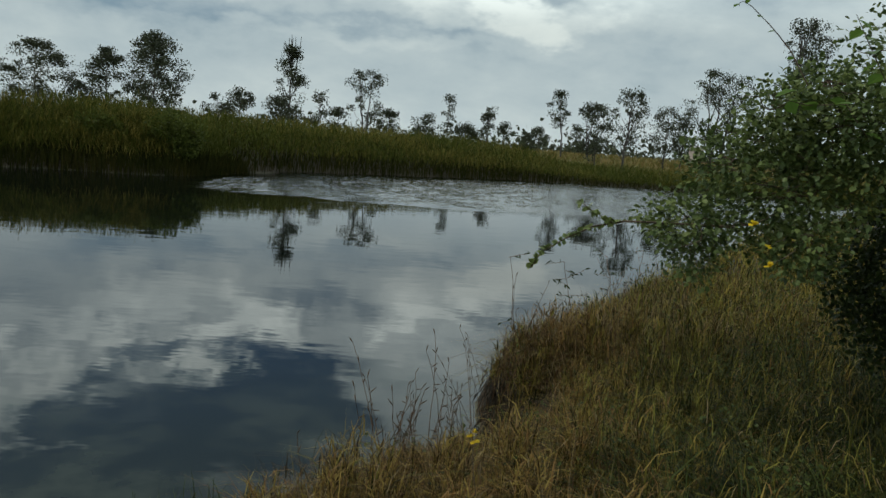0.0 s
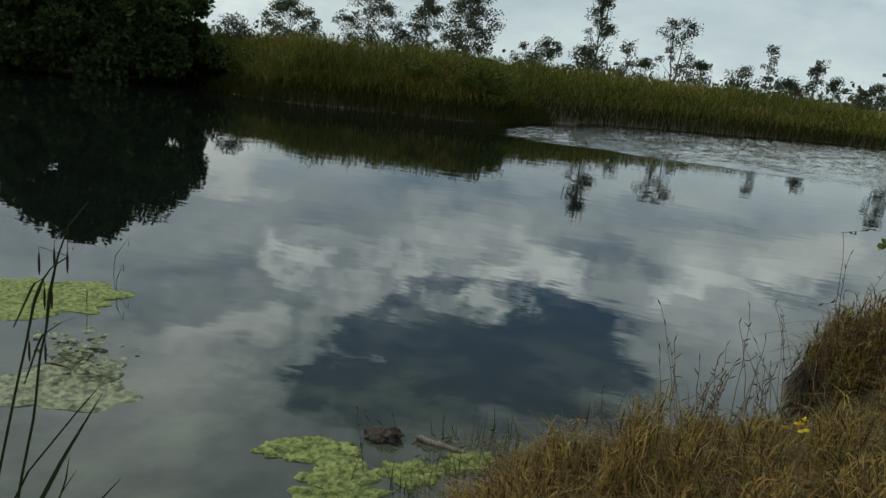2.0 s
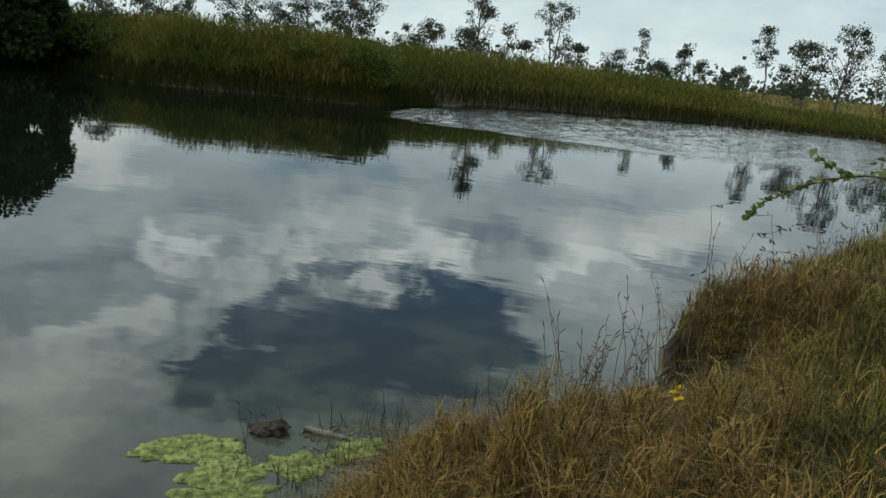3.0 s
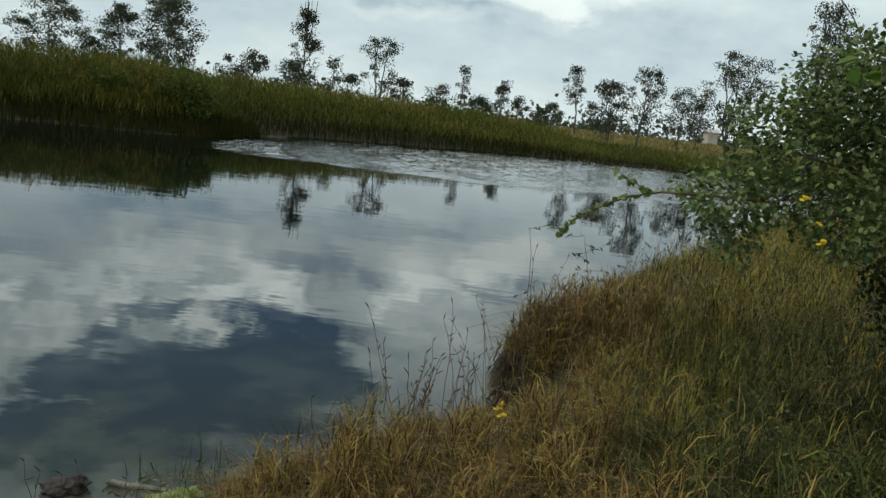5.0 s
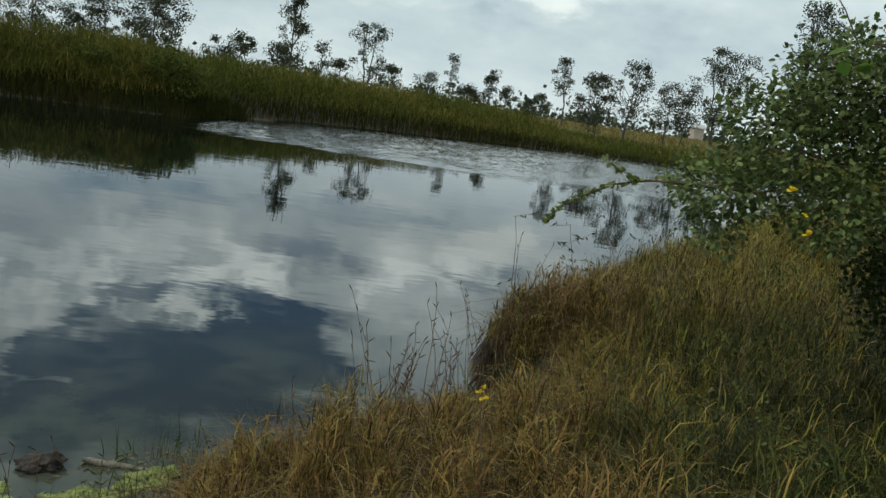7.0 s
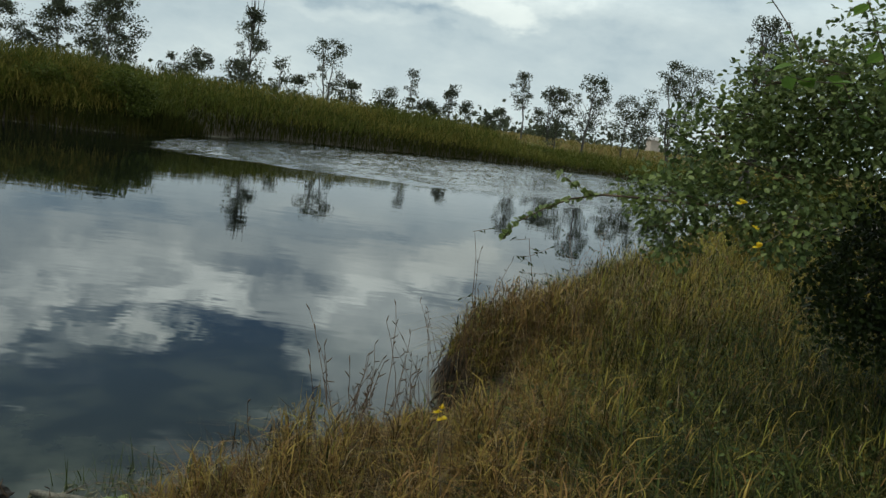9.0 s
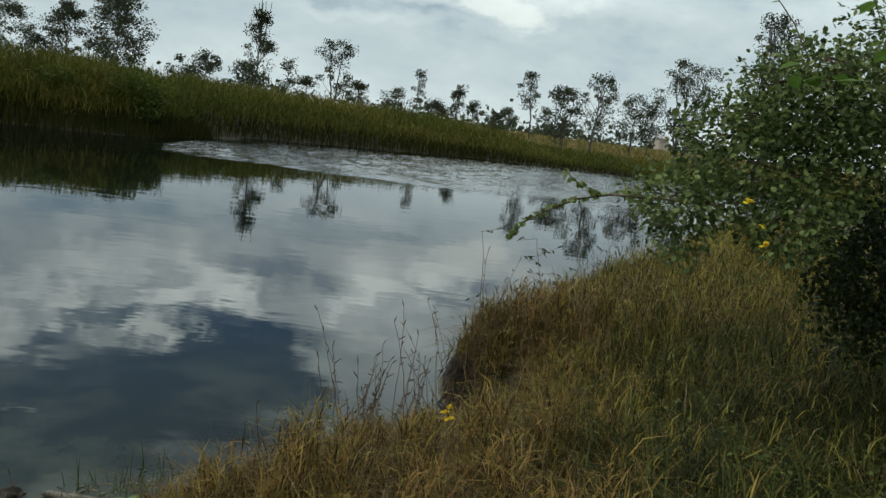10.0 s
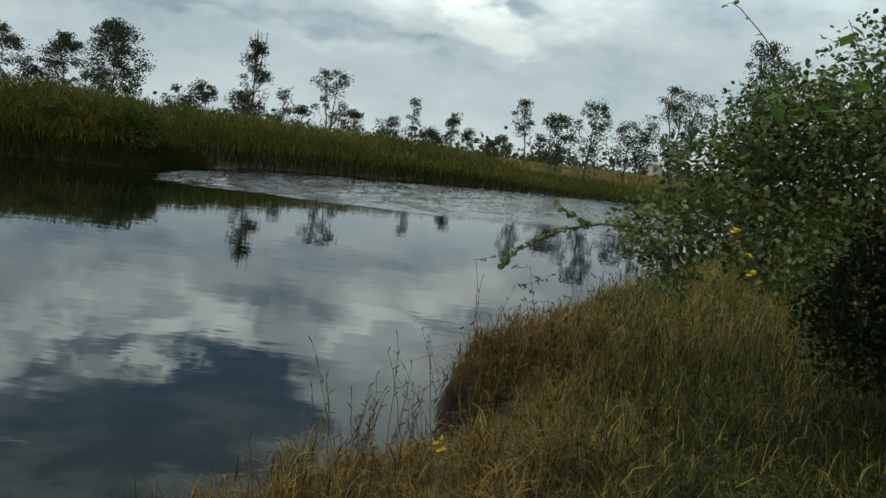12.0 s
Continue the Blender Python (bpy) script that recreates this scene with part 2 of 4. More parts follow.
def water_material():
    m, n = material("pond_water")
    p = place_of(n)
    x, y, _ = n.xyz(p)
    # the breeze ruffles the far third of the pond; the sheltered part lies nearly still
    wob = n.math("MULTIPLY", n.math("SUBTRACT", n.noise(p, 0.18, 3.0), 0.5), 5.0)
    ruffled = n.math("MULTIPLY", n.ramp(n.math("ADD", y, wob), 22.0, 30.0), n.ramp(n.math("ADD", x, wob), -10.8, -8.4))
    calm = n.noise(n.vec("MULTIPLY", p, (0.7, 1.3, 1)), 1.6, 3.0, 0.5)
    tiny = n.noise(n.vec("MULTIPLY", p, (0.6, 1.6, 1)), 7.0, 2.0, 0.5)
    gust = n.ramp(n.noise(n.vec("MULTIPLY", p, (0.25, 0.8, 1)), 0.5, 3.0), 0.5, 0.75)
    waves = n.noise(n.vec("MULTIPLY", p, (1.1, 0.8, 1)), 4.5, 2.0, 0.6)
    height = n.math("ADD", n.math("MULTIPLY", calm, 0.0022), n.math("MULTIPLY", n.math("MULTIPLY", tiny, gust), 0.0012))
    fleck = n.ramp(n.noise(n.vec("MULTIPLY", p, (3.0, 0.7, 1)), 2.4, 2.0, 0.6), 0.40, 0.60, 0.45, 1.6)
    ruffled = n.math("MULTIPLY", ruffled, fleck)
    height = n.math("ADD", height, n.math("MULTIPLY", n.math("MULTIPLY", waves, ruffled), 0.018))
    weed = n.ramp(n.noise(p, 1.1, 5.0, 0.6), 0.42, 0.6)
    near = n.ramp(n.vec("LENGTH", p), 8.0, 3.4)
    murk = n.mix(weed, (0.026, 0.032, 0.025), (0.058, 0.066, 0.047))
    body = n.mix(near, (0.004, 0.006, 0.005), murk)
    finish(n, principled(n, body, 0.012, height, 1.0, 1.0, IOR=1.355))
    return m


M_WATER = water_material()


def plain(name, a, b, scale, rough=0.7, relief=0.4, depth=0.01):
    m, n = material(name)
    s = n.noise(place_of(n), scale, 5.0)
    finish(n, principled(n, n.mix(n.ramp(s, 0.3, 0.7), a, b), rough, s, relief, depth))
    return m


M_ALGAE = plain("floating_algae", (0.075, 0.110, 0.022), (0.32, 0.37, 0.11), 30.0, 0.8, 1.0, 0.05)
M_PAD = plain("lily_pad", (0.05, 0.062, 0.032), (0.30, 0.32, 0.17), 24.0, 0.45, 1.0, 0.04)
M_STONE = plain("wet_stone", (0.006, 0.004, 0.003), (0.050, 0.036, 0.024), 34.0, 0.75, 0.9, 0.02)
M_LOG = plain("sodden_wood", (0.05, 0.045, 0.032), (0.24, 0.22, 0.17), 30.0, 0.7, 0.7, 0.01)
M_PETAL = leafy("yellow_petal", (0.75, 0.50, 0.02), (0.85, 0.62, 0.03), None, 0, 0.3)
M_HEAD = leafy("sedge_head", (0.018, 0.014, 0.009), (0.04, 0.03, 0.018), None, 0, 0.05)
M_STALK = leafy("brown_stalk", (0.07, 0.038, 0.020), (0.19, 0.11, 0.055), None, 0, 0.1)
M_SEED = leafy("seed_head", (0.05, 0.032, 0.018), (0.14, 0.085, 0.045), None, 0, 0.15)

# ---- mesh helpers ----
RNG = np.random.default_rng(7)


def mesh_of(name, verts, faces, mat, smooth=False):
    """A mesh from an array of vertices and an array of faces that all have the same number of corners."""
    verts, faces = np.asarray(verts, dtype=np.float32), np.asarray(faces, dtype=np.int32)
    me = bpy.data.meshes.new(name)
    me.vertices.add(len(verts))
    me.vertices.foreach_set("co", verts.ravel())
    k = faces.shape[1]
    me.loops.add(faces.size)
    me.loops.foreach_set("vertex_index", faces.ravel())
    me.polygons.add(len(faces))
    me.polygons.foreach_set("loop_start", np.arange(len(faces), dtype=np.int32) * k)
    me.polygons.foreach_set("use_smooth", np.full(len(faces), smooth))
    me.materials.append(mat)
    me.update(calc_edges=True)
    me.validate()
    return me


def part(name, me, parent=None, label=""):
    ob = new(name, me)
    if parent is not None:
        ob.parent = parent
    if label:
        ob["label"] = label
    return ob


def tubes(lines, sides=6):
    """Tapered tubes along lines of (points, radii), as one array of vertices and of quads."""
    vs, fs, base = [], [], 0
    for pts, rad in lines:
        pts = np.asarray(pts, float)
        d = np.gradient(pts, axis=0)
        d /= np.linalg.norm(d, axis=1)[:, None] + 1e-9
        side = np.cross(d, (0.31, 0.95, 0.05))
        side /= np.linalg.norm(side, axis=1)[:, None] + 1e-9
        other = np.cross(d, side)
        a = np.linspace(0, 2 * np.pi, sides, endpoint=False)
        ring = np.cos(a)[None, :, None] * side[:, None] + np.sin(a)[None, :, None] * other[:, None]
        v = pts[:, None] + ring * np.asarray(rad, float)[:, None, None]
        vs.append(v.reshape(-1, 3))
        for i in range(len(pts) - 1):
            for j in range(sides):
                k = (j + 1) % sides
                fs.append((base + i * sides + j, base + i * sides + k, base + (i + 1) * sides + k, base + (i + 1) * sides + j))
        base += len(pts) * sides
    return np.concatenate(vs), np.array(fs)


def frames_of(along, rng, twist=np.pi):
    """Rotation matrices whose y runs along the given directions, turned at random about it."""
    y = along / (np.linalg.norm(along, axis=1)[:, None] + 1e-9)
    ref = np.where(np.abs(y[:, 2:]) > 0.9, np.array([[1.0, 0, 0]]), np.array([[0, 0, 1.0]]))
    x = np.cross(y, ref)
    x /= np.linalg.norm(x, axis=1)[:, None] + 1e-9
    z = np.cross(x, y)
    a = rng.uniform(-twist, twist, len(y))[:, None]
    x2, z2 = np.cos(a) * x + np.sin(a) * z, -np.sin(a) * x + np.cos(a) * z
    return np.stack([x2, y, z2], axis=2)


def scattered(tv, tf, at, turn, size):
    """A template repeated at many places, as one array of vertices and of faces."""
    v = np.einsum("nij,kj->nki", turn, tv) * size[:, None, None] + at[:, None]
    f = tf[None] + (np.arange(len(at)) * len(tv))[:, None, None]
    return v.reshape(-1, 3), f.reshape(-1, tf.shape[1])


# a slim leaf, and a broad one folded along its midrib
SLIM = np.array([(0, 0, 0), (0.16, 0.45, 0.03), (0, 1, -0.05), (-0.16, 0.45, 0.03)], float), np.array([(0, 1, 2, 3)])
BROAD = (np.array([(0, 0, 0), (0.30, 0.22, 0.07), (0.36, 0.58, 0.08), (0, 1, -0.06), (-0.36, 0.58, 0.08), (-0.30, 0.22, 0.07), (0, 0.5, -0.01)], float),
         np.array([(0, 1, 2, 6), (6, 2, 3, 4), (0, 6, 4, 5)]))
CLUMP = np.array([(0, 0, 0), (0.34, 0.4, 0.1), (0, 1, 0), (-0.34, 0.5, -0.1)], float), np.array([(0, 1, 2, 3)])

# ---- the plan: pond and ground ----
POND = [(-1.12, 2.45), (-1.15, 1.9), (-1.5, 1.2), (-3.0, 0.3), (-5.5, 0.2), (-9.0, 2.0), (-16, 6.5), (-25, 13), (-33, 22), (-34, 29), (-29, 31.5), (-24, 29.5),
        (-19.7, 26.6), (-17.3, 27.9), (-15.2, 28.9), (-12.4, 29.7), (-10.7, 30.9), (-10.4, 34), (-9.8, 38), (-7.6, 41.8), (-4, 45.5), (-0.8, 48.5), (3.4, 52.8),
        (9.0, 56), (14, 57.5), (18, 57), (23, 54), (27, 47), (25, 41), (17, 33), (10.5, 24), (6.8, 17.2), (4.6, 13), (2.9, 10), (1.6, 7.6), (0.95, 6.3),
        (0.40, 5.6), (0.33, 5.15), (0.62, 4.85), (0.55, 4.6), (0.1, 4.45), (-0.3, 4.1), (-0.62, 3.6), (-0.97, 3.05)]
EDGE = np.array(POND)


def inland(x, y):
    """Distance from the shoreline: positive on land, negative in the pond."""
    p = np.stack([np.asarray(x, float).ravel(), np.asarray(y, float).ravel()], 1)
    best = np.full(len(p), 1e9)
    inside = np.zeros(len(p), bool)
    for a, b in zip(EDGE, np.roll(EDGE, -1, axis=0)):
        ab = b - a
        t = np.clip(((p - a) @ ab) / (ab @ ab), 0, 1)
        best = np.minimum(best, np.hypot(*(p - a - t[:, None] * ab).T))
        cross = (a[1] > p[:, 1]) != (b[1] > p[:, 1])
        with np.errstate(divide="ignore", invalid="ignore"):
            inside ^= cross & (p[:, 0] < (b[0] - a[0]) * (p[:, 1] - a[1]) / (b[1] - a[1] + 1e-12) + a[0])
    return np.where(inside, -best, best).reshape(np.shape(x))


def waves(x, y, s):
    return np.sin(x * s + 1.3 * np.sin(y * s * 0.7)) * np.cos(y * s * 1.1 + 0.8 * np.sin(x * s * 0.6))


def step(x, a, b):
    t = np.clip((x - a) / (b - a), 0, 1)
    return t * t * (3 - 2 * t)


def ground_z(x, y):
    x, y = np.asarray(x, float), np.asarray(y, float)
    d = inland(x, y)
    far = step(y, 14, 24)
    cliff = step(x, 0.0, 0.5) * step(y, 4.9 - 1.6 * step(x, 0.6, 1.5), 5.2)
    near = 0.52 * (1 - np.exp(-np.maximum(d, 0) / 1.1)) + cliff * step(d, 0, 0.10) * (0.18 + 0.12 * np.exp(-np.maximum(d, 0) / 0.5) * (1 - step(y, 6.3, 7.2)))
    bank = (1.45 - 0.55 * step(x, 4, 12)) * (1 - np.exp(-np.maximum(d, 0) / (2.2 + 1.4 * step(x, -9.6, -7.0) + 2.2 * step(x, -1, 7)))) + (1.0 + 0.55 * step(x, 4, 12)) * step(d, 5, 70)
    z = near * (1 - far) + bank * far + 0.03 * waves(x, y, 2.3) * step(d, 0, 0.6)
    return np.where(d > 0, z, np.maximum(d * 0.35, -0.9))


def spread(near_lo, near_hi, cell, reach):
    out = list(np.arange(near_lo, near_hi, cell))
    s, v = cell, near_hi
    while v < reach:
        out.append(v)
        s *= 1.12
        v += s
    s, v = cell, near_lo
    while v > -reach:
        s *= 1.12
        v -= s
        out.insert(0, v)
    return np.array(out)


gx, gy = spread(-4, 6, 0.16, 1600), spread(-1, 10, 0.16, 1600)
X, Y = np.meshgrid(gx, gy)
Z = ground_z(X, Y)
nx, ny = len(gx), len(gy)
idx = np.arange(nx * ny).reshape(ny, nx)
quads = np.stack([idx[:-1, :-1], idx[:-1, 1:], idx[1:, 1:], idx[1:, :-1]], 2).reshape(-1, 4)
ground = part("ground", mesh_of("ground", np.stack([X, Y, Z], 2).reshape(-1, 3), quads, M_GROUND, True))
tagged(ground, "brown earth bank sloping down under the grass into the pond", "ground", kind="structure")

bm = bmesh.new()
bm.faces.new([bm.verts.new((x, y, 0)) for x, y in ((-60, -6), (60, -6), (60, 80), (-60, 80))])
me = bpy.data.meshes.new("water")
bm.to_mesh(me)
bm.free()
me.materials.append(M_WATER)
water = tagged(part("water", me), "still dark pond water mirroring clouds, ruffled at the far side", "water", kind="structure")



def ripples():
    """Small wind waves over the far part of the pond; the sheet dips under the still water where the breeze dies."""
    rng = np.random.default_rng(5)
    xs, ys = np.arange(-12.5, 26, 0.12), np.arange(20.5, 58.0, 0.09)
    x, y = np.meshgrid(xs, ys)
    wob = 1.1 * waves(x, y, 0.33) + 0.7 * waves(y, x, 0.8)
    mask = step(y + wob, 22.5, 29.5) * step(x + wob, -10.6, -8.6)
    mask = mask * (0.82 + 0.18 * step(waves(x, 0.4 * y, 1.5) + 0.6 * waves(x, 0.5 * y, 4.1), -0.4, 0.5))
    z = np.zeros_like(x)
    for i in range(20):
        length = 0.36 * 1.7 ** rng.uniform(0, 1)
        k = 2 * np.pi / length
        a = rng.normal(0, 0.95)
        patch = 0.6 + 0.4 * np.sin(0.9 * rng.uniform(0.6, 1.6) * x + 0.5 * rng.uniform(0.6, 1.6) * y + rng.uniform(0, 6.28))
        z += 0.030 / k * patch * np.sin(k * (math.sin(a) * x + math.cos(a) * y) + rng.uniform(0, 6.28))
    z = -0.03 + 0.11 * mask + z * mask
    ny, nx = x.shape
    idx = np.arange(nx * ny).reshape(ny, nx)
    q = np.stack([idx[:-1, :-1], idx[:-1, 1:], idx[1:, 1:], idx[1:, :-1]], 2)
    keep = (inland(x, y) < 0.25) & (mask > 0.02)
    q = q[keep[:-1, :-1]]
    used, back = np.unique(q, return_inverse=True)
    return mesh_of("ripples", np.stack([x, y, z], 2).reshape(-1, 3)[used], back.reshape(-1, 4), M_WATER, True)


part("ripples", ripples(), water, "wind-ruffled glittering far part of the pond")

# ---- grass ----


def blades(at, height, width, lean, rng, levels=4, droop=0.5):
    """Curved blades: arrays of vertices and quads."""
    n = len(at)
    a = rng.uniform(0, 2 * np.pi, n)
    way2 = np.stack([np.cos(a), np.sin(a), np.zeros(n)], 1)
    b = a + rng.uniform(0.8, 2.3, n)
    side = np.stack([np.cos(b), np.sin(b), np.zeros(n)], 1)
    s = np.linspace(0, 1, levels)
    bend = (lean * height)[:, None] * (s[None] ** 1.8)
    rise = height[:, None] * (s[None] - (droop * lean)[:, None] * s[None] ** 3 * 0.7)
    mid = at[:, None] + way2[:, None] * bend[..., None] + np.array([0, 0, 1.0]) * rise[..., None]
    w = width[:, None] * np.array([0.8, 1.0, 0.7, 0.08] if levels == 4 else [0.75, 1.0, 0.08])[None]
    v = np.stack([mid - side[:, None] * w[..., None] / 2, mid + side[:, None] * w[..., None] / 2], 2)
    q = []
    for i in range(levels - 1):
        q.append((2 * i, 2 * i + 1, 2 * i + 3, 2 * i + 2))
    f = np.array(q)[None] + (np.arange(n) * levels * 2)[:, None, None]
    return v.reshape(-1, 3), f.reshape(-1, 4)


def sow(n, x0, x1, y0, y1, rng, lo=0.0, hi=99.0):
    """Random places on land between two distances from the water."""
    x, y = rng.uniform(x0, x1, n), rng.uniform(y0, y1, n)
    d = inland(x, y)
    k = (d > lo) & (d < hi)
    return x[k], y[k], d[k]


def tufted(x, y, rng, cell=0.16, pull=0.6):
    """Pulls places towards the middles of tufts."""
    cx, cy = np.floor(x / cell), np.floor(y / cell)
    h = np.sin(cx * 127.1 + cy * 311.7) * 43758.5
    g = np.sin(cx * 269.5 + cy * 183.3) * 43758.5
    tx, ty = (cx + (h - np.floor(h))) * cell, (cy + (g - np.floor(g))) * cell
    return x + (tx - x) * pull * rng.uniform(0.2, 1, len(x)), y + (ty - y) * pull * rng.uniform(0.2, 1, len(x))


def bank_grass(name, mat, seed, beds, share, tall, arch, fine_share=0.86):
    """share: the part of the sown blades that stays, by place; tall: length of a blade well inland."""
    rng = np.random.default_rng(seed)
    vs, fs, base = [], [], 0
    for n, x0, x1, y0, y1, wide in beds:
        x, y, d = sow(n, x0, x1, y0, y1, rng, -0.02)
        x, y = tufted(x + 0.05 * waves(x, y, 3.7), y + 0.05 * waves(y, x, 4.3), rng, 0.25, 0.7)
        d = inland(x, y)
        clump = 0.42 + 0.58 * step(waves(x + 0.3 * y, y, 6.1) + 0.5 * waves(x, y, 13.0), -0.55, 0.25)
        k = (d > -0.04 + 0.10 * step(y, 4.6, 4.8) * (1 - step(y, 6.4, 6.8))) & (np.hypot(x, y) > 1.0) & (rng.uniform(0, 1, len(x)) < share(x, y, d) * clump)
        x, y, d = x[k], y[k], d[k]
        brink = step(y, 4.75, 5.0) * (1 - step(y, 6.2, 7.0))
        low = tall * (0.45 + 0.30 * brink + (0.55 - 0.30 * brink) * step(d, 0.0, 0.6)) * (1 - 0.32 * step(y, 4.7, 5.0) * (1 - step(y, 6.6, 8.0)) * (1 - step(x, 1.4, 2.4))) * (1 - 0.68 * step(y, 3.0, 3.8) * (1 - step(y, 4.75, 5.0)) * (1 - step(x, 0.5, 1.0))) * (0.78 + 0.22 * step(x, -0.2, 0.8))
        h = low * rng.uniform(0.45, 1.25, len(x)) * (1 + 0.30 * waves(x, y, 3.1) + 0.22 * waves(x + 0.3 * y, y, 6.1))
        # most blades are short and spring from stems, part of the way up
        short = rng.uniform(0, 1, len(x)) < fine_share
        perch = np.where(short, h * rng.uniform(0.15, 0.95, len(x)), 0)
        size = np.where(short, rng.uniform(0.05, 0.14, len(x)), h * 0.75)
        at = np.stack([x, y, ground_z(x, y) - 0.02 + perch], 1)
        lean = rng.uniform(0.15, 1.1, len(x)) * arch * np.where(short & (rng.uniform(0, 1, len(x)) < 0.5), 1.7, 0.9)
        v, f = blades(at, size / (1 + 0.5 * lean) * 1.35, rng.uniform(0.3, 1.15, len(x)) * wide, lean, rng, 3)
        vs.append(v), fs.append(f + base)
        base += len(v)
    return mesh_of(name, np.concatenate(vs), np.concatenate(fs), mat)


def greenness(x, y, d):
    return np.clip(0.14 + 0.55 * step(y, 4.7, 5.1) * (1 - step(d, 0.12, 0.42)) + 0.82 * step(x - 0.16 * y, -0.1, 1.0) + 0.25 * waves(x, y, 1.4), 0.03, 0.95)


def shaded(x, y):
    """The strip on the shrub's side, where rank weeds coloured darker for its shade replace the dry grass."""
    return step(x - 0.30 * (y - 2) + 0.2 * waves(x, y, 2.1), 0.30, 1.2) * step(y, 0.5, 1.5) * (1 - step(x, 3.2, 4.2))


BEDS = ((345000, -1.6, 3.0, 0.9, 5.2, 0.0051), (120000, 0.2, 4.2, 4.8, 9.0, 0.0085), (32000, 1.4, 9.0, 9.0, 18.0, 0.018),
        (26000, -7.0, 9.0, -6.0, 1.2, 0.040), (12000, 2.9, 9.0, 0.9, 9.2, 0.040))
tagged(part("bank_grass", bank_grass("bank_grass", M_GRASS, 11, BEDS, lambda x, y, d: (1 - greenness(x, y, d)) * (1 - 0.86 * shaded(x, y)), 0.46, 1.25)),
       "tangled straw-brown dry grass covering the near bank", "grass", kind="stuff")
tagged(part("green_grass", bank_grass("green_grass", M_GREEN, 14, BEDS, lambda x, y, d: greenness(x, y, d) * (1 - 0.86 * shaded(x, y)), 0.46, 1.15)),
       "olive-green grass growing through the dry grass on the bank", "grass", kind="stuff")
STRAW = ((6000, 0.0, 3.2, 1.2, 4.6, 0.0032), (9000, -1.6, 3.0, 1.0, 5.2, 0.004), (11000, -1.3, 0.6, 1.6, 4.6, 0.0036), (4000, 0.3, 4.0, 4.9, 9.0, 0.007), (2600, 0.35, 1.4, 5.0, 6.4, 0.007), (30000, 0.45, 2.0, 4.8, 6.6, 0.0058))
tagged(part("straw", bank_grass("straw", M_DRY, 15, STRAW, lambda x, y, d: 0.9 * step(d, 0.0, 0.4), 0.42, 1.4, 0.55)),
       "pale dead straw lying tangled over the bank grass", "straw", kind="stuff")


def long_stems(name, mat, seed, n, share):
    """Thin arching stems that stand out of the thatch and cross one another."""
    rng = np.random.default_rng(seed)
    x, y, d = sow(n, -1.2, 3.2, 1.0, 8.5, rng, 0.03)
    k = (np.hypot(x, y) > 1.0) & (rng.uniform(0, 1, len(x)) < share(x, y, d))
    x, y, d = x[k], y[k], d[k]
    x, y = tufted(x, y, rng, 0.35, 0.55)
    h = rng.uniform(0.26, 0.62, len(x)) * (0.5 + 0.5 * step(d, 0.0, 0.6)) * (1 - 0.5 * step(y, 3.0, 3.8) * (1 - step(y, 4.75, 5.0)) * (1 - step(x, 0.5, 1.0)))
    at = np.stack([x, y, ground_z(x, y) - 0.01], 1)
    v, f = blades(at, h, rng.uniform(0.0016, 0.0042, len(x)) * (0.6 + 0.16 * y), rng.uniform(0.15, 1.0, len(x)) ** 1.5 * 2.2, rng, 4, 0.7)
    return mesh_of(name, v, f, mat)


tagged(part("straw_stems", long_stems("straw_stems", M_DRY, 18, 15000, lambda x, y, d: 0.75 * (1 - shaded(x, y)))),
       "thin pale dead grass stems arching over the bank", "straw", kind="stuff")
tagged(part("grass_stems", long_stems("grass_stems", M_GREEN, 19, 26000, lambda x, y, d: 0.25 + 0.6 * greenness(x, y, d))),
       "long thin green grass blades leaning across the bank", "grass", kind="stuff")
tagged(part("russet_stems", long_stems("russet_stems", M_RUSSET, 20, 34000, lambda x, y, d: 0.15 + 0.4 * (1 - greenness(x, y, d)) + 0.45 * (1 - step(d, 0.3, 0.9)))),
       "thin reddish-brown dry grass stems in the bank grass", "grass", kind="stuff")


def bank_herbs():
    """Small leaves of low herbs that grow through the grass."""
    rng = np.random.default_rng(21)
    x, y, d = sow(60000, -0.6, 3.0, 1.0, 6.5, rng, 0.15)
    x, y = tufted(x, y, rng, 0.22, 0.75)
    k = (np.hypot(x, y) > 1.0) & (rng.uniform(0, 1, len(x)) < 0.7 * greenness(x, y, d) * step(waves(x, y, 4.4), -0.3, 0.5))
    x, y = x[k], y[k]
    at = np.stack([x, y, ground_z(x, y) + rng.uniform(0.08, 0.42, len(x))], 1)
    a = rng.uniform(0, 2 * np.pi, len(x))
    along = np.stack([np.cos(a), np.sin(a), rng.normal(0.1, 0.5, len(x))], 1)
    v, f = scattered(*BROAD, at, frames_of(along, rng, 0.8), rng.uniform(0.010, 0.026, len(x)))
    return mesh_of("bank_herbs", v, f, M_HERB)


tagged(part("bank_herbs", bank_herbs()), "small green leaves of low herbs among the bank grass", "herbs", kind="stuff")


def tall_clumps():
    """Rank long-bladed grass, its green darkened for the shade of the shrub."""
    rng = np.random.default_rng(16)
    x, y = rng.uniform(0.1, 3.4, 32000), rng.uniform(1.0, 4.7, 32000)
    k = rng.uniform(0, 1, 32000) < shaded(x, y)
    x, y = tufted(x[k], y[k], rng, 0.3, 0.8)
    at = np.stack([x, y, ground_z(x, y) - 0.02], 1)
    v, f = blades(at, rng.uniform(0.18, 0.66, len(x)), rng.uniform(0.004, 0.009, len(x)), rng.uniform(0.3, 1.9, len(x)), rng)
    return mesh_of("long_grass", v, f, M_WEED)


tagged(part("long_grass", tall_clumps()), "long arching dark-green grass, coloured darker for the shade of the shrub", "grass", kind="stuff")


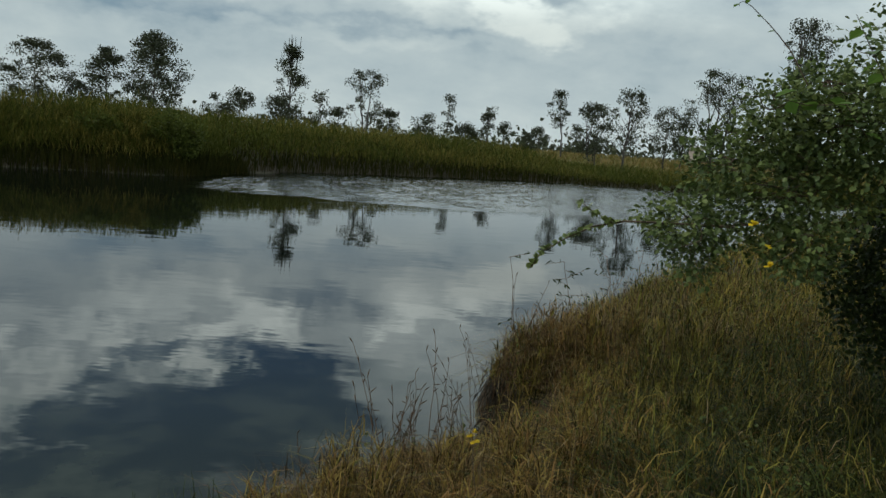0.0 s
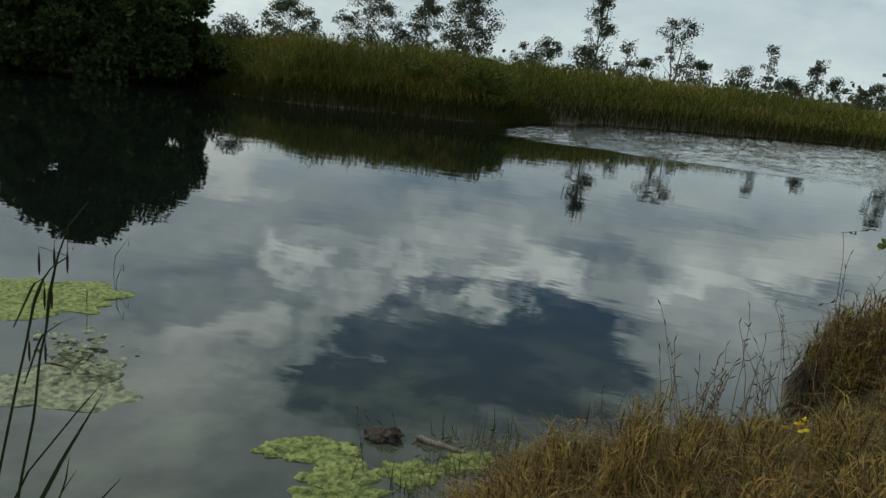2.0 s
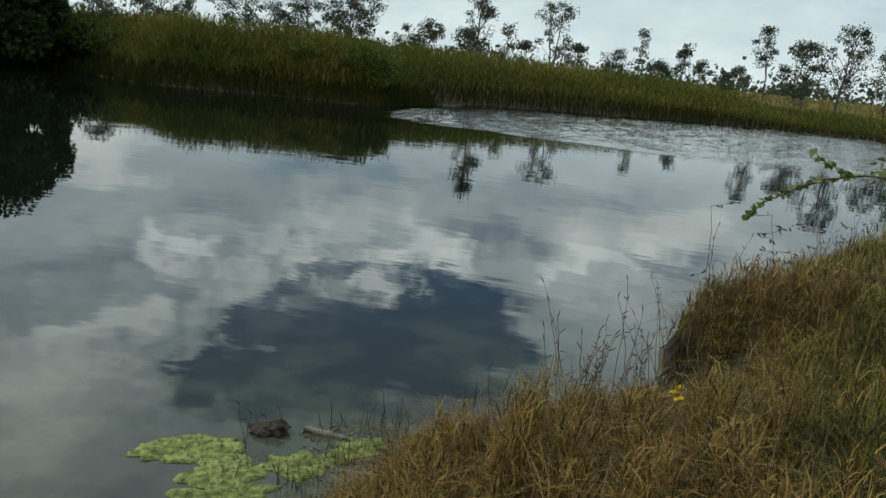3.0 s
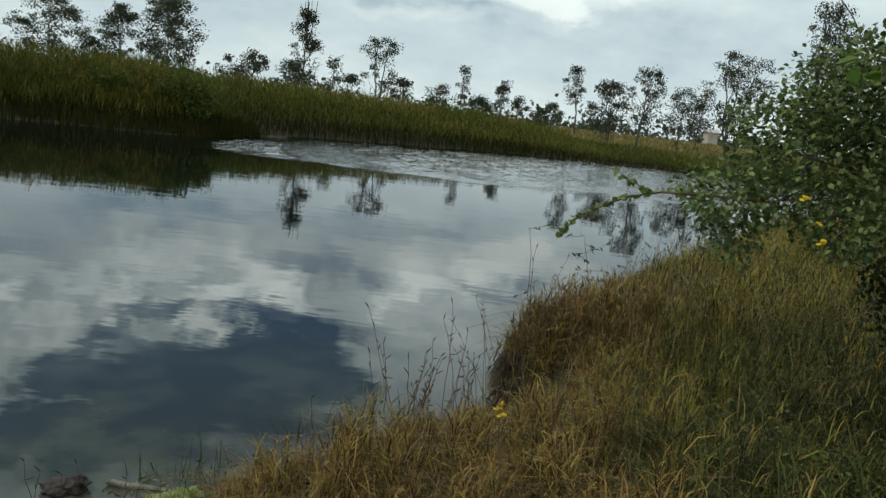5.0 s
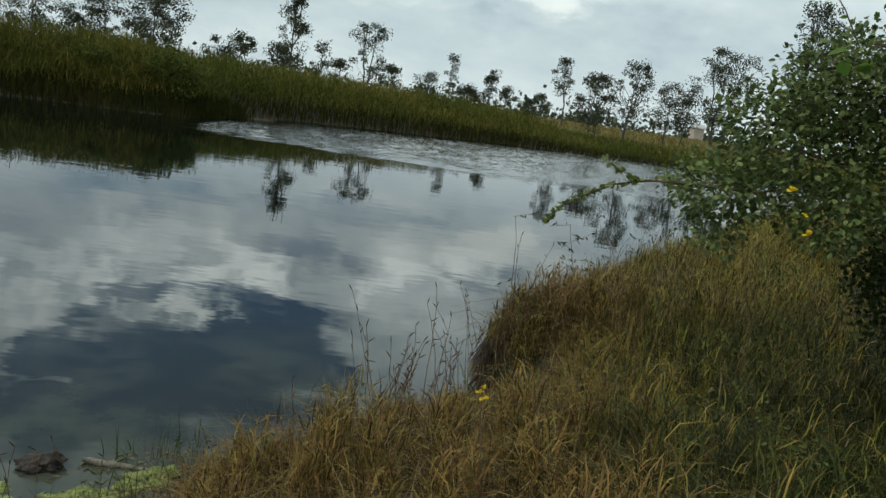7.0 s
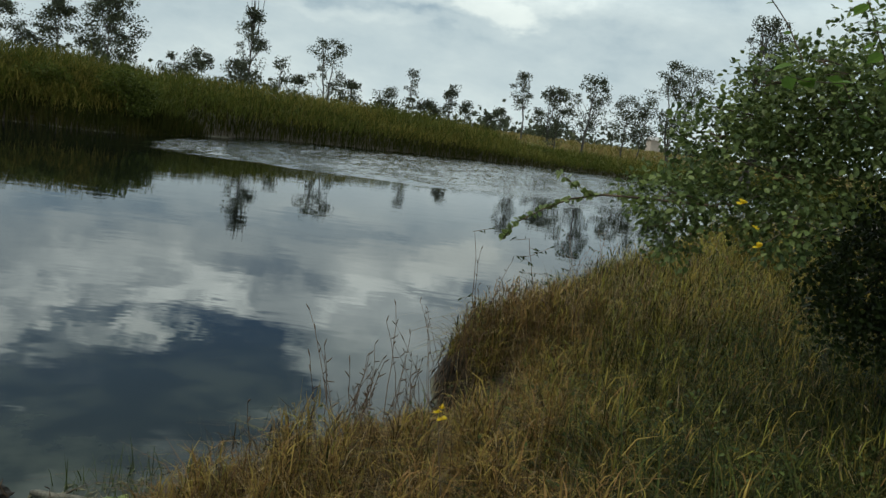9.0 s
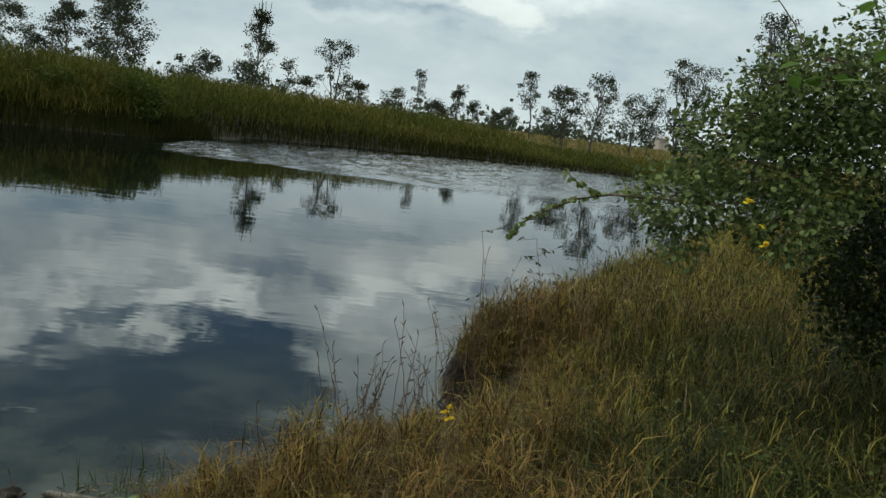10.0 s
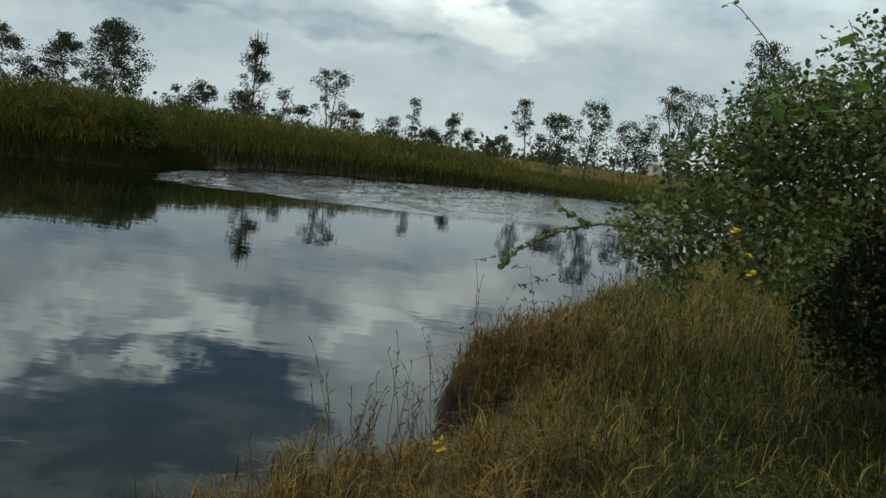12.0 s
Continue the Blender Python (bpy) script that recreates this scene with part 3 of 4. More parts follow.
def reed_bed(leafy_part, seed, mat):
    rng = np.random.default_rng(seed)
    vs, fs, base = [], [], 0
    for n, x0, x1, y0, y1, wide in ((120000, -36, -9, 25.5, 37, 0.028), (165000, -19, 34, 30, 70, 0.038)):
        back = step(x1, -9, 0)
        x, y, d = sow(n if leafy_part else n // 2, x0, x1, y0, y1, rng, -0.35, 7.0 + 9.0 * back)
        k = rng.uniform(0, 1, len(x)) < 1.0 - (0.1 - 0.05 * back) * d
        x, y, d = x[k], y[k], d[k]
        tall = 1.55 - 0.02 * step(-x, 9.0, 10.5) - 0.85 * step(x, 4, 12)
        h = tall * rng.uniform(0.45, 1.08, len(x)) * (0.48 + 0.14 * back + (0.52 - 0.14 * back) * step(d, 0.3 + 0.5 * back, 4.3 + 2.7 * back + 5.0 * back * step(x, -1, 7))) * (1 + 0.10 * waves(x, y, 0.9) + 0.08 * waves(x, y, 2.3))
        z = ground_z(x, y) - 0.05
        if leafy_part:
            k = rng.uniform(0.0, 1.0, len(x)) < step(d, 0.1, 1.4)
            x, y, z, h = x[k], y[k], z[k], h[k]
            perch = h * rng.uniform(0.66, 0.98, len(x))
            perch = np.where(rng.uniform(0, 1, len(x)) < 0.13, h * rng.uniform(0.95, 1.07, len(x)), perch)
            v, f = blades(np.stack([x, y, z + perch], 1), np.maximum(h - perch, 0) * 0.5 + rng.uniform(0.2, 0.6, len(x)), rng.uniform(0.6, 1.2, len(x)) * wide, rng.uniform(0.2, 1.7, len(x)), rng, 3)
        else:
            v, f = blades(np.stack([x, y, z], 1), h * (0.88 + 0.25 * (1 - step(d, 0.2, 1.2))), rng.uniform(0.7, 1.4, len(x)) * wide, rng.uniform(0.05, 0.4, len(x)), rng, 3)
        vs.append(v), fs.append(f + base)
        base += len(v)
    return mesh_of("reed_bed", np.concatenate(vs), np.concatenate(fs), mat)


tagged(part("reed_bed", reed_bed(True, 12, M_REED)), "tall olive-green reeds lining the far bank of the pond", "reeds", kind="stuff")
# these dark stems put the shade below the reed tops into colour
tagged(part("reed_stems", reed_bed(False, 17, M_CULM)), "crowded lower reed stems at the waterline, coloured dark for the shade there", "reeds", kind="stuff")


def field_grass():
    rng = np.random.default_rng(13)
    n = 34000
    x, y = rng.uniform(-70, 70, n), rng.uniform(30, 130, n)
    d = inland(x, y)
    k = (d > 4.0) & (y > 30)
    x, y = x[k], y[k]
    at = np.stack([x, y, ground_z(x, y) - 0.05], 1)
    v, f = blades(at, rng.uniform(0.4, 0.9, len(x)), rng.uniform(0.12, 0.3, len(x)), rng.uniform(0.1, 0.6, len(x)), rng, 3)
    return mesh_of("field_grass", v, f, M_FIELD)


tagged(part("field_grass", field_grass()), "pale dry meadow grass behind the reeds", "grass", kind="stuff")

# ---- trees ----


def wander(a, b, n, amount, rng):
    t = np.linspace(0, 1, n)[:, None]
    p = np.asarray(a, float) * (1 - t) + np.asarray(b, float) * t
    off = np.cumsum(rng.normal(0, amount, (n, 3)), axis=0)
    return p + (off - t * off[-1]) * np.array([1, 1, 0.3])


def tree(x, y, top, width, low=0.35, puffs=26, per=22, leaf=0.26, puff=0.30, seed=1, lean=0.0, bare=0, mat=None, stems=1, label="", name="tree"):
    """A slender open-crowned tree. top: height of the crown's top above the water; low: share of the height below the crown."""
    rng = np.random.default_rng(seed + 100)
    z0 = float(ground_z(x, y)) - 0.1
    h = top - z0
    root = new(name)
    root.location = (x, y, z0)
    lines, trunks = [], []
    for k in range(stems):
        foot = (rng.normal(0, 0.12) * (k > 0), rng.normal(0, 0.12) * (k > 0), 0)
        tip = (lean * h + (k - (stems - 1) / 2) * width * 0.3, rng.normal(0, 0.1), h * 0.95)
        trunk = wander(foot, tip, 12, 0.010 * h, rng)
        lines.append((trunk, np.linspace(0.011 * h + 0.035, 0.018, 12)))
        trunks.append(trunk)
    at, along, size = [], [], []
    puffs = int(puffs * 0.62)
    for i in range(puffs):
        t = rng.uniform(0.02, 1.0) if i > 2 else (0.97, 0.9, 0.82)[i]
        trunk = trunks[i % stems]
        zc = h * (low + (1 - low) * t)
        axis = trunk[min(11, int(zc / h * 11))]
        r = width / 2 * (math.sin(math.pi * min(1.0, 0.12 + 0.86 * t ** 0.85)) ** 0.6) * math.sqrt(rng.uniform(0.05, 1.0))
        az = rng.uniform(0, 2 * np.pi)
        c = np.array([axis[0] + math.cos(az) * r, axis[1] + math.sin(az) * r, zc])
        k = max(1, min(10, int((zc - 0.7 * r - 0.06 * h) / h * 11)))
        limb = wander(trunk[k], c, 5, 0.006 * h, rng)
        if i % 2 == 0:
            lines.append((limb, np.linspace(0.0035 * h + 0.006, 0.008, 5)))
        n = int(3.2 * per * rng.uniform(0.4, 1.6))
        p = puff * rng.uniform(0.6, 1.5)
        at.append(c + np.clip(rng.normal(0, 1, (n, 3)), -1.45, 1.45) * p * np.array([1.1, 1.1, 0.75]))
        along.append(rng.normal(0, 0.7, (n, 3)) + np.array([0, 0, -0.5]))
        size.append(0.84 * leaf * rng.uniform(0.5, 1.15, n))
    for i in range(bare):
        a = trunks[0][rng.integers(7, 11)]
        b = np.array([a[0] + rng.normal(0, width * 0.2), a[1] + rng.normal(0, 0.3), h * rng.uniform(0.98, 1.17)])
        lines.append((wander(a, b, 6, 0.07, rng), np.linspace(0.075, 0.026, 6)))
    v, f = tubes(lines, 5)
    part("trunk", mesh_of("trunk", v, f, M_BARK, True), root, "grey bark trunk and limbs")
    at, along, size = np.concatenate(at), np.concatenate(along), np.concatenate(size)
    v, f = scattered(*CLUMP, at, frames_of(along, rng), size)
    part("crown", mesh_of("crown", v, f, mat or M_EUCA), root)
    tagged(root, label or "slender eucalyptus with a sparse open crown behind the reeds", "tree", "trees beyond the pond")
    return root


tree(-81.7, 149.1, 16.6, 14.0, 0.25, 150, 24, 0.52, 0.62, 1, label="rounded open-crowned tree above the reeds")
tree(-62.1, 158.2, 20.6, 13.0, 0.22, 205, 26, 0.56, 0.75, 2, label="broad leafy tree with a dense olive crown")
tree(-70.3, 154.7, 16.6, 8.4, 0.22, 100, 26, 0.52, 0.62, 3)
tree(-75.0, 153.0, 9.5, 6.4, 0.20, 34, 30, 0.5, 0.6, 4)
tree(-25.1, 81.2, 5.8, 2.2, 0.25, 26, 24, 0.26, 0.32, 5)
tree(-22.9, 81.9, 6.5, 3.8, 0.20, 56, 26, 0.26, 0.34, 6)
tree(-16.7, 78.2, 10.9, 3.0, 0.15, 92, 24, 0.25, 0.32, 7, bare=10, label="tall narrow tree with bare twigs at the top")
tree(-18.5, 79.9, 5.9, 3.0, 0.20, 44, 26, 0.26, 0.34, 8)
tree(-14.6, 82.7, 6.9, 2.2, 0.25, 30, 22, 0.26, 0.30, 9, lean=0.05)
tree(-13.0, 87.0, 5.5, 2.0, 0.20, 30, 24, 0.28, 0.32, 10)
tree(-10.3, 89.4, 10.0, 4.8, 0.20, 66, 24, 0.27, 0.34, 11, stems=2)
tree(-7.6, 91.7, 5.9, 2.8, 0.20, 40, 26, 0.27, 0.36, 12)
tree(-3.4, 97.9, 6.0, 3.4, 0.20, 40, 26, 0.28, 0.36, 13)
tree(-0.6, 100.0, 8.7, 1.5, 0.28, 26, 24, 0.28, 0.30, 14)
tree(1.8, 102.0, 5.3, 3.4, 0.20, 44, 26, 0.28, 0.36, 15)
tree(4.5, 99.9, 7.6, 1.7, 0.25, 34, 24, 0.28, 0.32, 16, lean=0.05)
tree(7.4, 109.7, 6.1, 2.0, 0.25, 24, 22, 0.30, 0.34, 17)
tree(11.1, 111.4, 4.9, 2.2, 0.25, 20, 22, 0.30, 0.36, 18)
tree(12.7, 111.3, 5.8, 3.0, 0.25, 28, 22, 0.30, 0.36, 19)
tree(14.2, 97.0, 10.1, 3.2, 0.50, 38, 26, 0.28, 0.34, 20, lean=-0.10)
tree(17.7, 98.4, 8.8, 4.4, 0.18, 84, 28, 0.28, 0.36, 21, stems=2)
tree(15.8, 70.2, 8.4, 4.8, 0.34, 90, 20, 0.22, 0.27, 22, lean=0.03, label="slender tree with its trunk bare above the dry field")
tree(14.0, 74.0, 4.6, 2.0, 0.20, 22, 22, 0.22, 0.27, 28)
tree(24.8, 88.6, 8.5, 4.2, 0.20, 60, 24, 0.27, 0.34, 23)
tree(27.3, 90.0, 7.8, 2.4, 0.20, 40, 26, 0.27, 0.34, 24)
tree(27.6, 80.4, 12.0, 5.8, 0.30, 150, 20, 0.25, 0.32, 25, stems=3)
tree(24.7, 54.6, 13.0, 3.4, 0.20, 170, 22, 0.20, 0.27, 26, stems=2, label="tall slim tree rising behind the shrub")
tree(-84.5, 124.0, 12.0, 11.5, 0.15, 150, 26, 0.46, 0.6, 27)
tree(-27.2, 34.5, 3.5, 2.2, 0.10, 40, 30, 0.14, 0.24, 29, label="small leafy tree beside the dense dark tree")


M_WALL = plain("pale_plaster", (0.36, 0.30, 0.26), (0.46, 0.39, 0.34), 1.5, 0.85, 0.2, 0.01)
M_ROOF = plain("roof_sheet", (0.34, 0.33, 0.31), (0.48, 0.46, 0.43), 2.0, 0.6, 0.2, 0.01)


def far_house(x, y, top, w, deep):
    """A small plastered house between the far trees."""
    root = new("house")
    z0 = float(ground_z(x, y)) - 0.1
    root.location = (x, y, z0)
    h = top - z0
    bm = bmesh.new()
    bmesh.ops.create_cube(bm, size=1.0, matrix=Matrix.LocRotScale((0, 0, h / 2), None, (w, deep, h)))
    me = bpy.data.meshes.new("wall")
    bm.to_mesh(me)
    bm.free()
    me.materials.append(M_WALL)
    part("wall", me, root, "pale pink plaster wall")
    a, b, e = w / 2 + 0.3, deep / 2 + 0.3, 0.7
    v = [(-a, -b, h), (a, -b, h), (a, b, h), (-a, b, h), (-a, 0, h + e), (a, 0, h + e)]
    bm = bmesh.new()
    vs = [bm.verts.new(p) for p in v]
    for f in ((0, 1, 5, 4), (2, 3, 4, 5), (0, 4, 3), (1, 2, 5), (0, 3, 2, 1)):
        bm.faces.new([vs[i] for i in f])
    me = bpy.data.meshes.new("roof")
    bm.to_mesh(me)
    bm.free()
    me.materials.append(M_ROOF)
    part("roof", me, root, "low grey sheet roof")
    tagged(root, "small pale plastered house half hidden by distant trees", "house")


far_house(45.9, 143.0, 5.3, 1.8, 3.0)


def far_wood():
    rng = np.random.default_rng(31)
    at = []
    for i in range(330):
        a = radians(rng.uniform(-52, 40))
        r = rng.uniform(150, 230)
        c = np.array([math.sin(a) * r, math.cos(a) * r, 2.4])
        n = rng.integers(30, 60)
        hh = rng.uniform(1.6, 4.6)
        at.append(c + np.abs(rng.normal(0, 1, (n, 3))) * np.array([1.0, 1.0, hh * 0.5]) * rng.choice([-1, 1], (n, 3)) * np.array([2.4, 2.4, 1]) * np.array([1, 1, 1]))
    at = np.concatenate(at)
    at[:, 2] = np.abs(at[:, 2] - 2.4) + 2.2
    v, f = scattered(*CLUMP, at, frames_of(rng.normal(0, 1, (len(at), 3)), rng), rng.uniform(0.7, 1.5, len(at)))
    return mesh_of("far_wood", v, f, M_EUCA)


tagged(part("far_wood", far_wood()), "low dark scrub and distant trees along the horizon", "woodland", kind="stuff")


def dark_tree():
    """The broad dense tree whose boughs overhang the water."""
    rng = np.random.default_rng(41)
    root = new("tree")
    root.location = (-32.0, 28.9, 0.0)
    lobes = []
    for i in range(190):
        a, t = rng.uniform(0, 2 * np.pi), rng.uniform(0, 1)
        z = 0.5 + 7.6 * t
        r = 8.3 * (1 - (z / 8.6) ** 2.2) * math.sqrt(rng.uniform(0.2, 1))
        lobes.append((r * math.cos(a), 0.8 * r * math.sin(a), z, rng.uniform(0.45, 1.05)))
    for i in range(46):
        a = rng.uniform(0, 2 * np.pi)
        r = rng.uniform(4.5, 7.8)
        lobes.append((r * math.cos(a), 0.8 * r * math.sin(a), rng.uniform(0.5, 1.6), rng.uniform(0.8, 1.2)))
    lines = [(wander((0, 0, 0), (0.4, 0.2, 5.5), 8, 0.12, rng), np.linspace(0.35, 0.1, 8))]
    for x, y, z, r in lobes[:40]:
        if z < 3.5:
            continue
        lines.append((wander((0, 0, max(0.5, z - 2.5)), (x, y, z), 6, 0.1, rng), np.linspace(0.12, 0.03, 6)))
    v, f = tubes(lines, 6)
    part("trunk", mesh_of("trunk", v, f, M_TWIG, True), root, "dark trunk and boughs")
    at, along = [], []
    for x, y, z, r in lobes:
        n = 640 if z < 4.8 else 330
        d = rng.normal(0, 1, (n, 3))
        d /= np.linalg.norm(d, axis=1)[:, None]
        at.append(np.array((x, y, z)) + d * r * rng.uniform(0.35, 1.05, (n, 1)) * np.array([1, 1, 0.75]))
        along.append(d + rng.normal(0, 0.4, (n, 3)) + np.array([0, 0, -0.2]))
    at, along = np.concatenate(at), np.concatenate(along)
    k = at[:, 2] > 0.12
    v, f = scattered(*CLUMP, at[k], frames_of(along[k], rng), rng.uniform(0.12, 0.34, k.sum()))
    part("crown", mesh_of("crown", v, f, M_DENSE), root)
    tagged(root, "broad dense dark-green tree hanging over the water's edge", "tree", "trees by the pond")


dark_tree()


def waterside_bush(x, y, r, h, seed, label):
    rng = np.random.default_rng(seed)
    root = new("bush")
    z0 = float(ground_z(x, y)) - 0.05
    root.location = (x, y, z0)
    lines, at, along = [], [], []
    for i in range(40):
        a, q = rng.uniform(0, 2 * np.pi), math.sqrt(rng.uniform(0, 1))
        c = np.array([math.cos(a) * r * q, math.sin(a) * r * q * 0.7, h * (0.25 + 0.7 * rng.uniform(0, 1) * (1 - 0.6 * q * q))])
        lines.append((wander((0, 0, 0), c, 5, 0.03, rng), np.linspace(0.03, 0.008, 5)))
        d = rng.normal(0, 1, (150, 3))
        d /= np.linalg.norm(d, axis=1)[:, None]
        at.append(c + d * 0.42 * rng.uniform(0.3, 1.1, (150, 1)))
        along.append(d + rng.normal(0, 0.5, (150, 3)))
    v, f = tubes(lines, 5)
    part("branch", mesh_of("branch", v, f, M_TWIG, True), root)
    at, along = np.concatenate(at), np.concatenate(along)
    v, f = scattered(*CLUMP, at, frames_of(along, rng), rng.uniform(0.07, 0.16, len(at)))
    part("crown", mesh_of("crown", v, f, M_SALLOW), root)
    tagged(root, label, "bush", "bushes among the reeds")


waterside_bush(-11.6, 31.8, 1.15, 2.3, 45, "dark-green leafy bush at the corner of the reed bed")
waterside_bush(-24.6, 31.0, 2.2, 2.3, 46, "dark-green leafy bush where the reeds meet the dense tree")
waterside_bush(-14.5, 31.2, 0.9, 1.4, 47, "leafy bush growing among the reeds")

# ---- the shrub on the near bank ----


def shrub():
    rng = np.random.default_rng(51)
    root = new("shrub")
    root.location = (2.35, 3.5, float(ground_z(2.35, 3.5)) - 0.03)
    o = np.array(root.location)
    lobes = [((1.42, 3.25, 1.84), (0.38, 0.4, 0.25), 2400), ((1.02, 3.15, 1.68), (0.22, 0.3, 0.14), 700), ((1.78, 3.2, 2.10), (0.46, 0.5, 0.27), 3400),
             ((2.20, 3.3, 2.22), (0.52, 0.6, 0.32), 3600), ((2.35, 3.2, 2.12), (0.60, 0.7, 0.32), 4200), ((2.7, 3.5, 2.15), (0.6, 0.6, 0.45), 2600),
             ((1.40, 3.0, 1.62), (0.17, 0.22, 0.13), 620),
             ((1.28, 3.2, 2.05), (0.20, 0.2, 0.14), 260), ((1.86, 3.2, 2.45), (0.26, 0.3, 0.20), 520), ((1.08, 3.25, 1.55), (0.15, 0.2, 0.16), 420), ((1.12, 3.15, 1.95), (0.17, 0.2, 0.14), 380), ((1.27, 3.1, 2.17), (0.13, 0.2, 0.13), 240), ((1.45, 3.1, 2.28), (0.14, 0.2, 0.10), 260),
             ((1.58, 3.35, 2.10), (0.26, 0.35, 0.24), 1300)]
    lines, at, along = [], [], []
    for (x, y, z), (rx, ry, rz), n in lobes:
        c = np.array((x, y, z)) - o
        for k in range(9 if n > 900 else 3):
            d = rng.normal(0, 1, 3)
            d /= np.linalg.norm(d)
            tip = c + d * np.array([rx, ry, rz]) * 0.95
            lines.append((wander((0.75 + rng.normal(0, 0.12), 0.6 + rng.normal(0, 0.12), 0.0) if k < 3 and x > 2.1 else c + np.array([0.3 * rx, 0, 0]), tip, 8, 0.03, rng), np.linspace(0.008 if k < 3 and x > 2.1 else 0.004, 0.0015, 8)))
        n = int(n * 1.45)
        d = rng.normal(0, 1, (n, 3))
        d /= np.linalg.norm(d, axis=1)[:, None]
        at.append(c + d * np.array([rx, ry, rz]) * rng.uniform(0.45, 1.12, (n, 1)))
        along.append(d * 0.7 + rng.normal(0, 0.6, (n, 3)) + np.array([0, 0, -0.25]))
    # inner leaves in a darkened colour stand for the deep shade below the canopy
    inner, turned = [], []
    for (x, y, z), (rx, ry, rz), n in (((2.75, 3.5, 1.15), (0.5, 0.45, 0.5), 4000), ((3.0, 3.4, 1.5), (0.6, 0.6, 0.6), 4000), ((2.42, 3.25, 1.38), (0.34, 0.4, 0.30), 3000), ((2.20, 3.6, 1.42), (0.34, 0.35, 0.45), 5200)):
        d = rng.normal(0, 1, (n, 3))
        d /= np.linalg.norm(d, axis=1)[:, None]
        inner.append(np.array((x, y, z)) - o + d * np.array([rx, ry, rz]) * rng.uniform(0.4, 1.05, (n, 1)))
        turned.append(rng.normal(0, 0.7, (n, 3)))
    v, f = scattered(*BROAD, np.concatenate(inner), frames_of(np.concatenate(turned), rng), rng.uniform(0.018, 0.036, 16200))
    part("hollow_shade_leaves", mesh_of("hollow_shade_leaves", v, f, M_BUSH), root, "inner leaves coloured dark for the shade under the shrub")
    v, f = tubes(lines, 5)
    part("branch", mesh_of("branch", v, f, M_TWIG, True), root, "thin tangled brown branches")
    at, along = np.concatenate(at), np.concatenate(along)
    v, f = scattered(*BROAD, at, frames_of(along, rng, 0.9), rng.uniform(0.015, 0.033, len(at)))
    part("crown", mesh_of("crown", v, f, M_SHRUB), root, "small oval green leaves")
    # the long spray that reaches out over the water
    pts = np.array([(1.15, 3.0, 1.68), (0.87, 3.12, 1.666), (0.755, 3.186, 1.656), (0.638, 3.247, 1.619), (0.54, 3.288, 1.559), (0.437, 3.307, 1.486), (0.392, 3.314, 1.406)]) - o
    twig = np.array([(0.71, 3.2, 1.645), (0.65, 3.21, 1.675), (0.60, 3.22, 1.70), (0.563, 3.232, 1.73)]) - o
    v, f = tubes([(pts, np.linspace(0.006, 0.002, 7)), (twig, np.linspace(0.003, 0.0015, 4))], 5)
    spray = part("spray", mesh_of("spray", v, f, M_TWIG, True), root, "long drooping leafy shoot")
    tmpl = [mesh_of("leaf", BROAD[0] * s, BROAD[1], M_SHRUB) for s in (0.022, 0.028, 0.034)]
    for i in range(130):
        line = twig if i % 4 == 0 else pts
        t = rng.uniform(0.0, len(line) - 1.001)
        k = int(t)
        p = line[k] * (1 - t + k) + line[k + 1] * (t - k)
        leaf = part("leaf", tmpl[i % 3], spray)
        leaf.matrix_local = Matrix.Translation(p) @ Euler((rng.uniform(-1.6, 1.2), rng.uniform(-1.0, 1.0), rng.uniform(0, 6.28))).to_matrix().to_4x4()
    tagged(root, "leafy green shrub with small oval leaves overhanging the grassy bank", "shrub")
    return root


shrub()


def fresh_shoot(points, n, size, seed, label):
    """A shoot with broad bright leaves at the top of the shrub."""
    rng = np.random.default_rng(seed)
    root = new("shoot")
    o = np.array(points[0])
    root.location = o
    pts = np.array(points) - o
    v, f = tubes([(pts, np.linspace(0.0026, 0.0010, len(pts)))], 5)
    stem = part("stem", mesh_of("stem", v, f, M_TWIG, True), root)
    me = mesh_of("leaf", BROAD[0] * size, BROAD[1], M_FRESH)
    for i in range(n):
        t = (i + 0.5) / n * (len(pts) - 1)
        k = min(int(t), len(pts) - 2)
        p = pts[k] * (1 - t + k) + pts[k + 1] * (t - k)
        leaf = part("leaf", me, root)
        leaf.matrix_local = Matrix.Translation(p) @ Euler((rng.uniform(-0.8, 0.5), rng.uniform(-0.6, 0.6), rng.uniform(0, 6.28))).to_matrix().to_4x4()
    tagged(root, label, "shoot", "shoots on the shrub")


fresh_shoot([(1.60, 2.95, 2.06), (1.42, 2.80, 2.17), (1.24, 2.72, 2.15), (1.12, 2.77, 2.18)], 8, 0.07, 61, "young shoot with broad bright-green leaves on the shrub")
fresh_shoot([(1.70, 2.90, 2.15), (1.52, 2.75, 2.26), (1.40, 2.66, 2.36), (1.32, 2.62, 2.45)], 9, 0.065, 62, "young shoot with broad bright-green leaves on the shrub")
fresh_shoot([(1.36, 2.98, 2.24), (1.28, 3.0, 2.375), (1.225, 3.0, 2.431), (1.186, 3.0, 2.467), (1.148, 3.0, 2.498), (1.109, 3.0, 2.53), (1.074, 3.0, 2.546), (1.058, 3.0, 2.538), (1.062, 3.0, 2.528)], 5, 0.03, 63, "thin twining shoot rising above the shrub")

# ---- things in and by the water ----


def outline(rng, rx, ry, n=40, rough=0.25):
    a = np.linspace(0, 2 * np.pi, n, endpoint=False)
    r = np.ones(n)
    for k in range(2, 16):
        r += rough / k * 1.3 * rng.normal() * np.cos(k * a + rng.uniform(0, 6.28))
    return np.stack([np.cos(a) * rx * r, np.sin(a) * ry * r], 1)


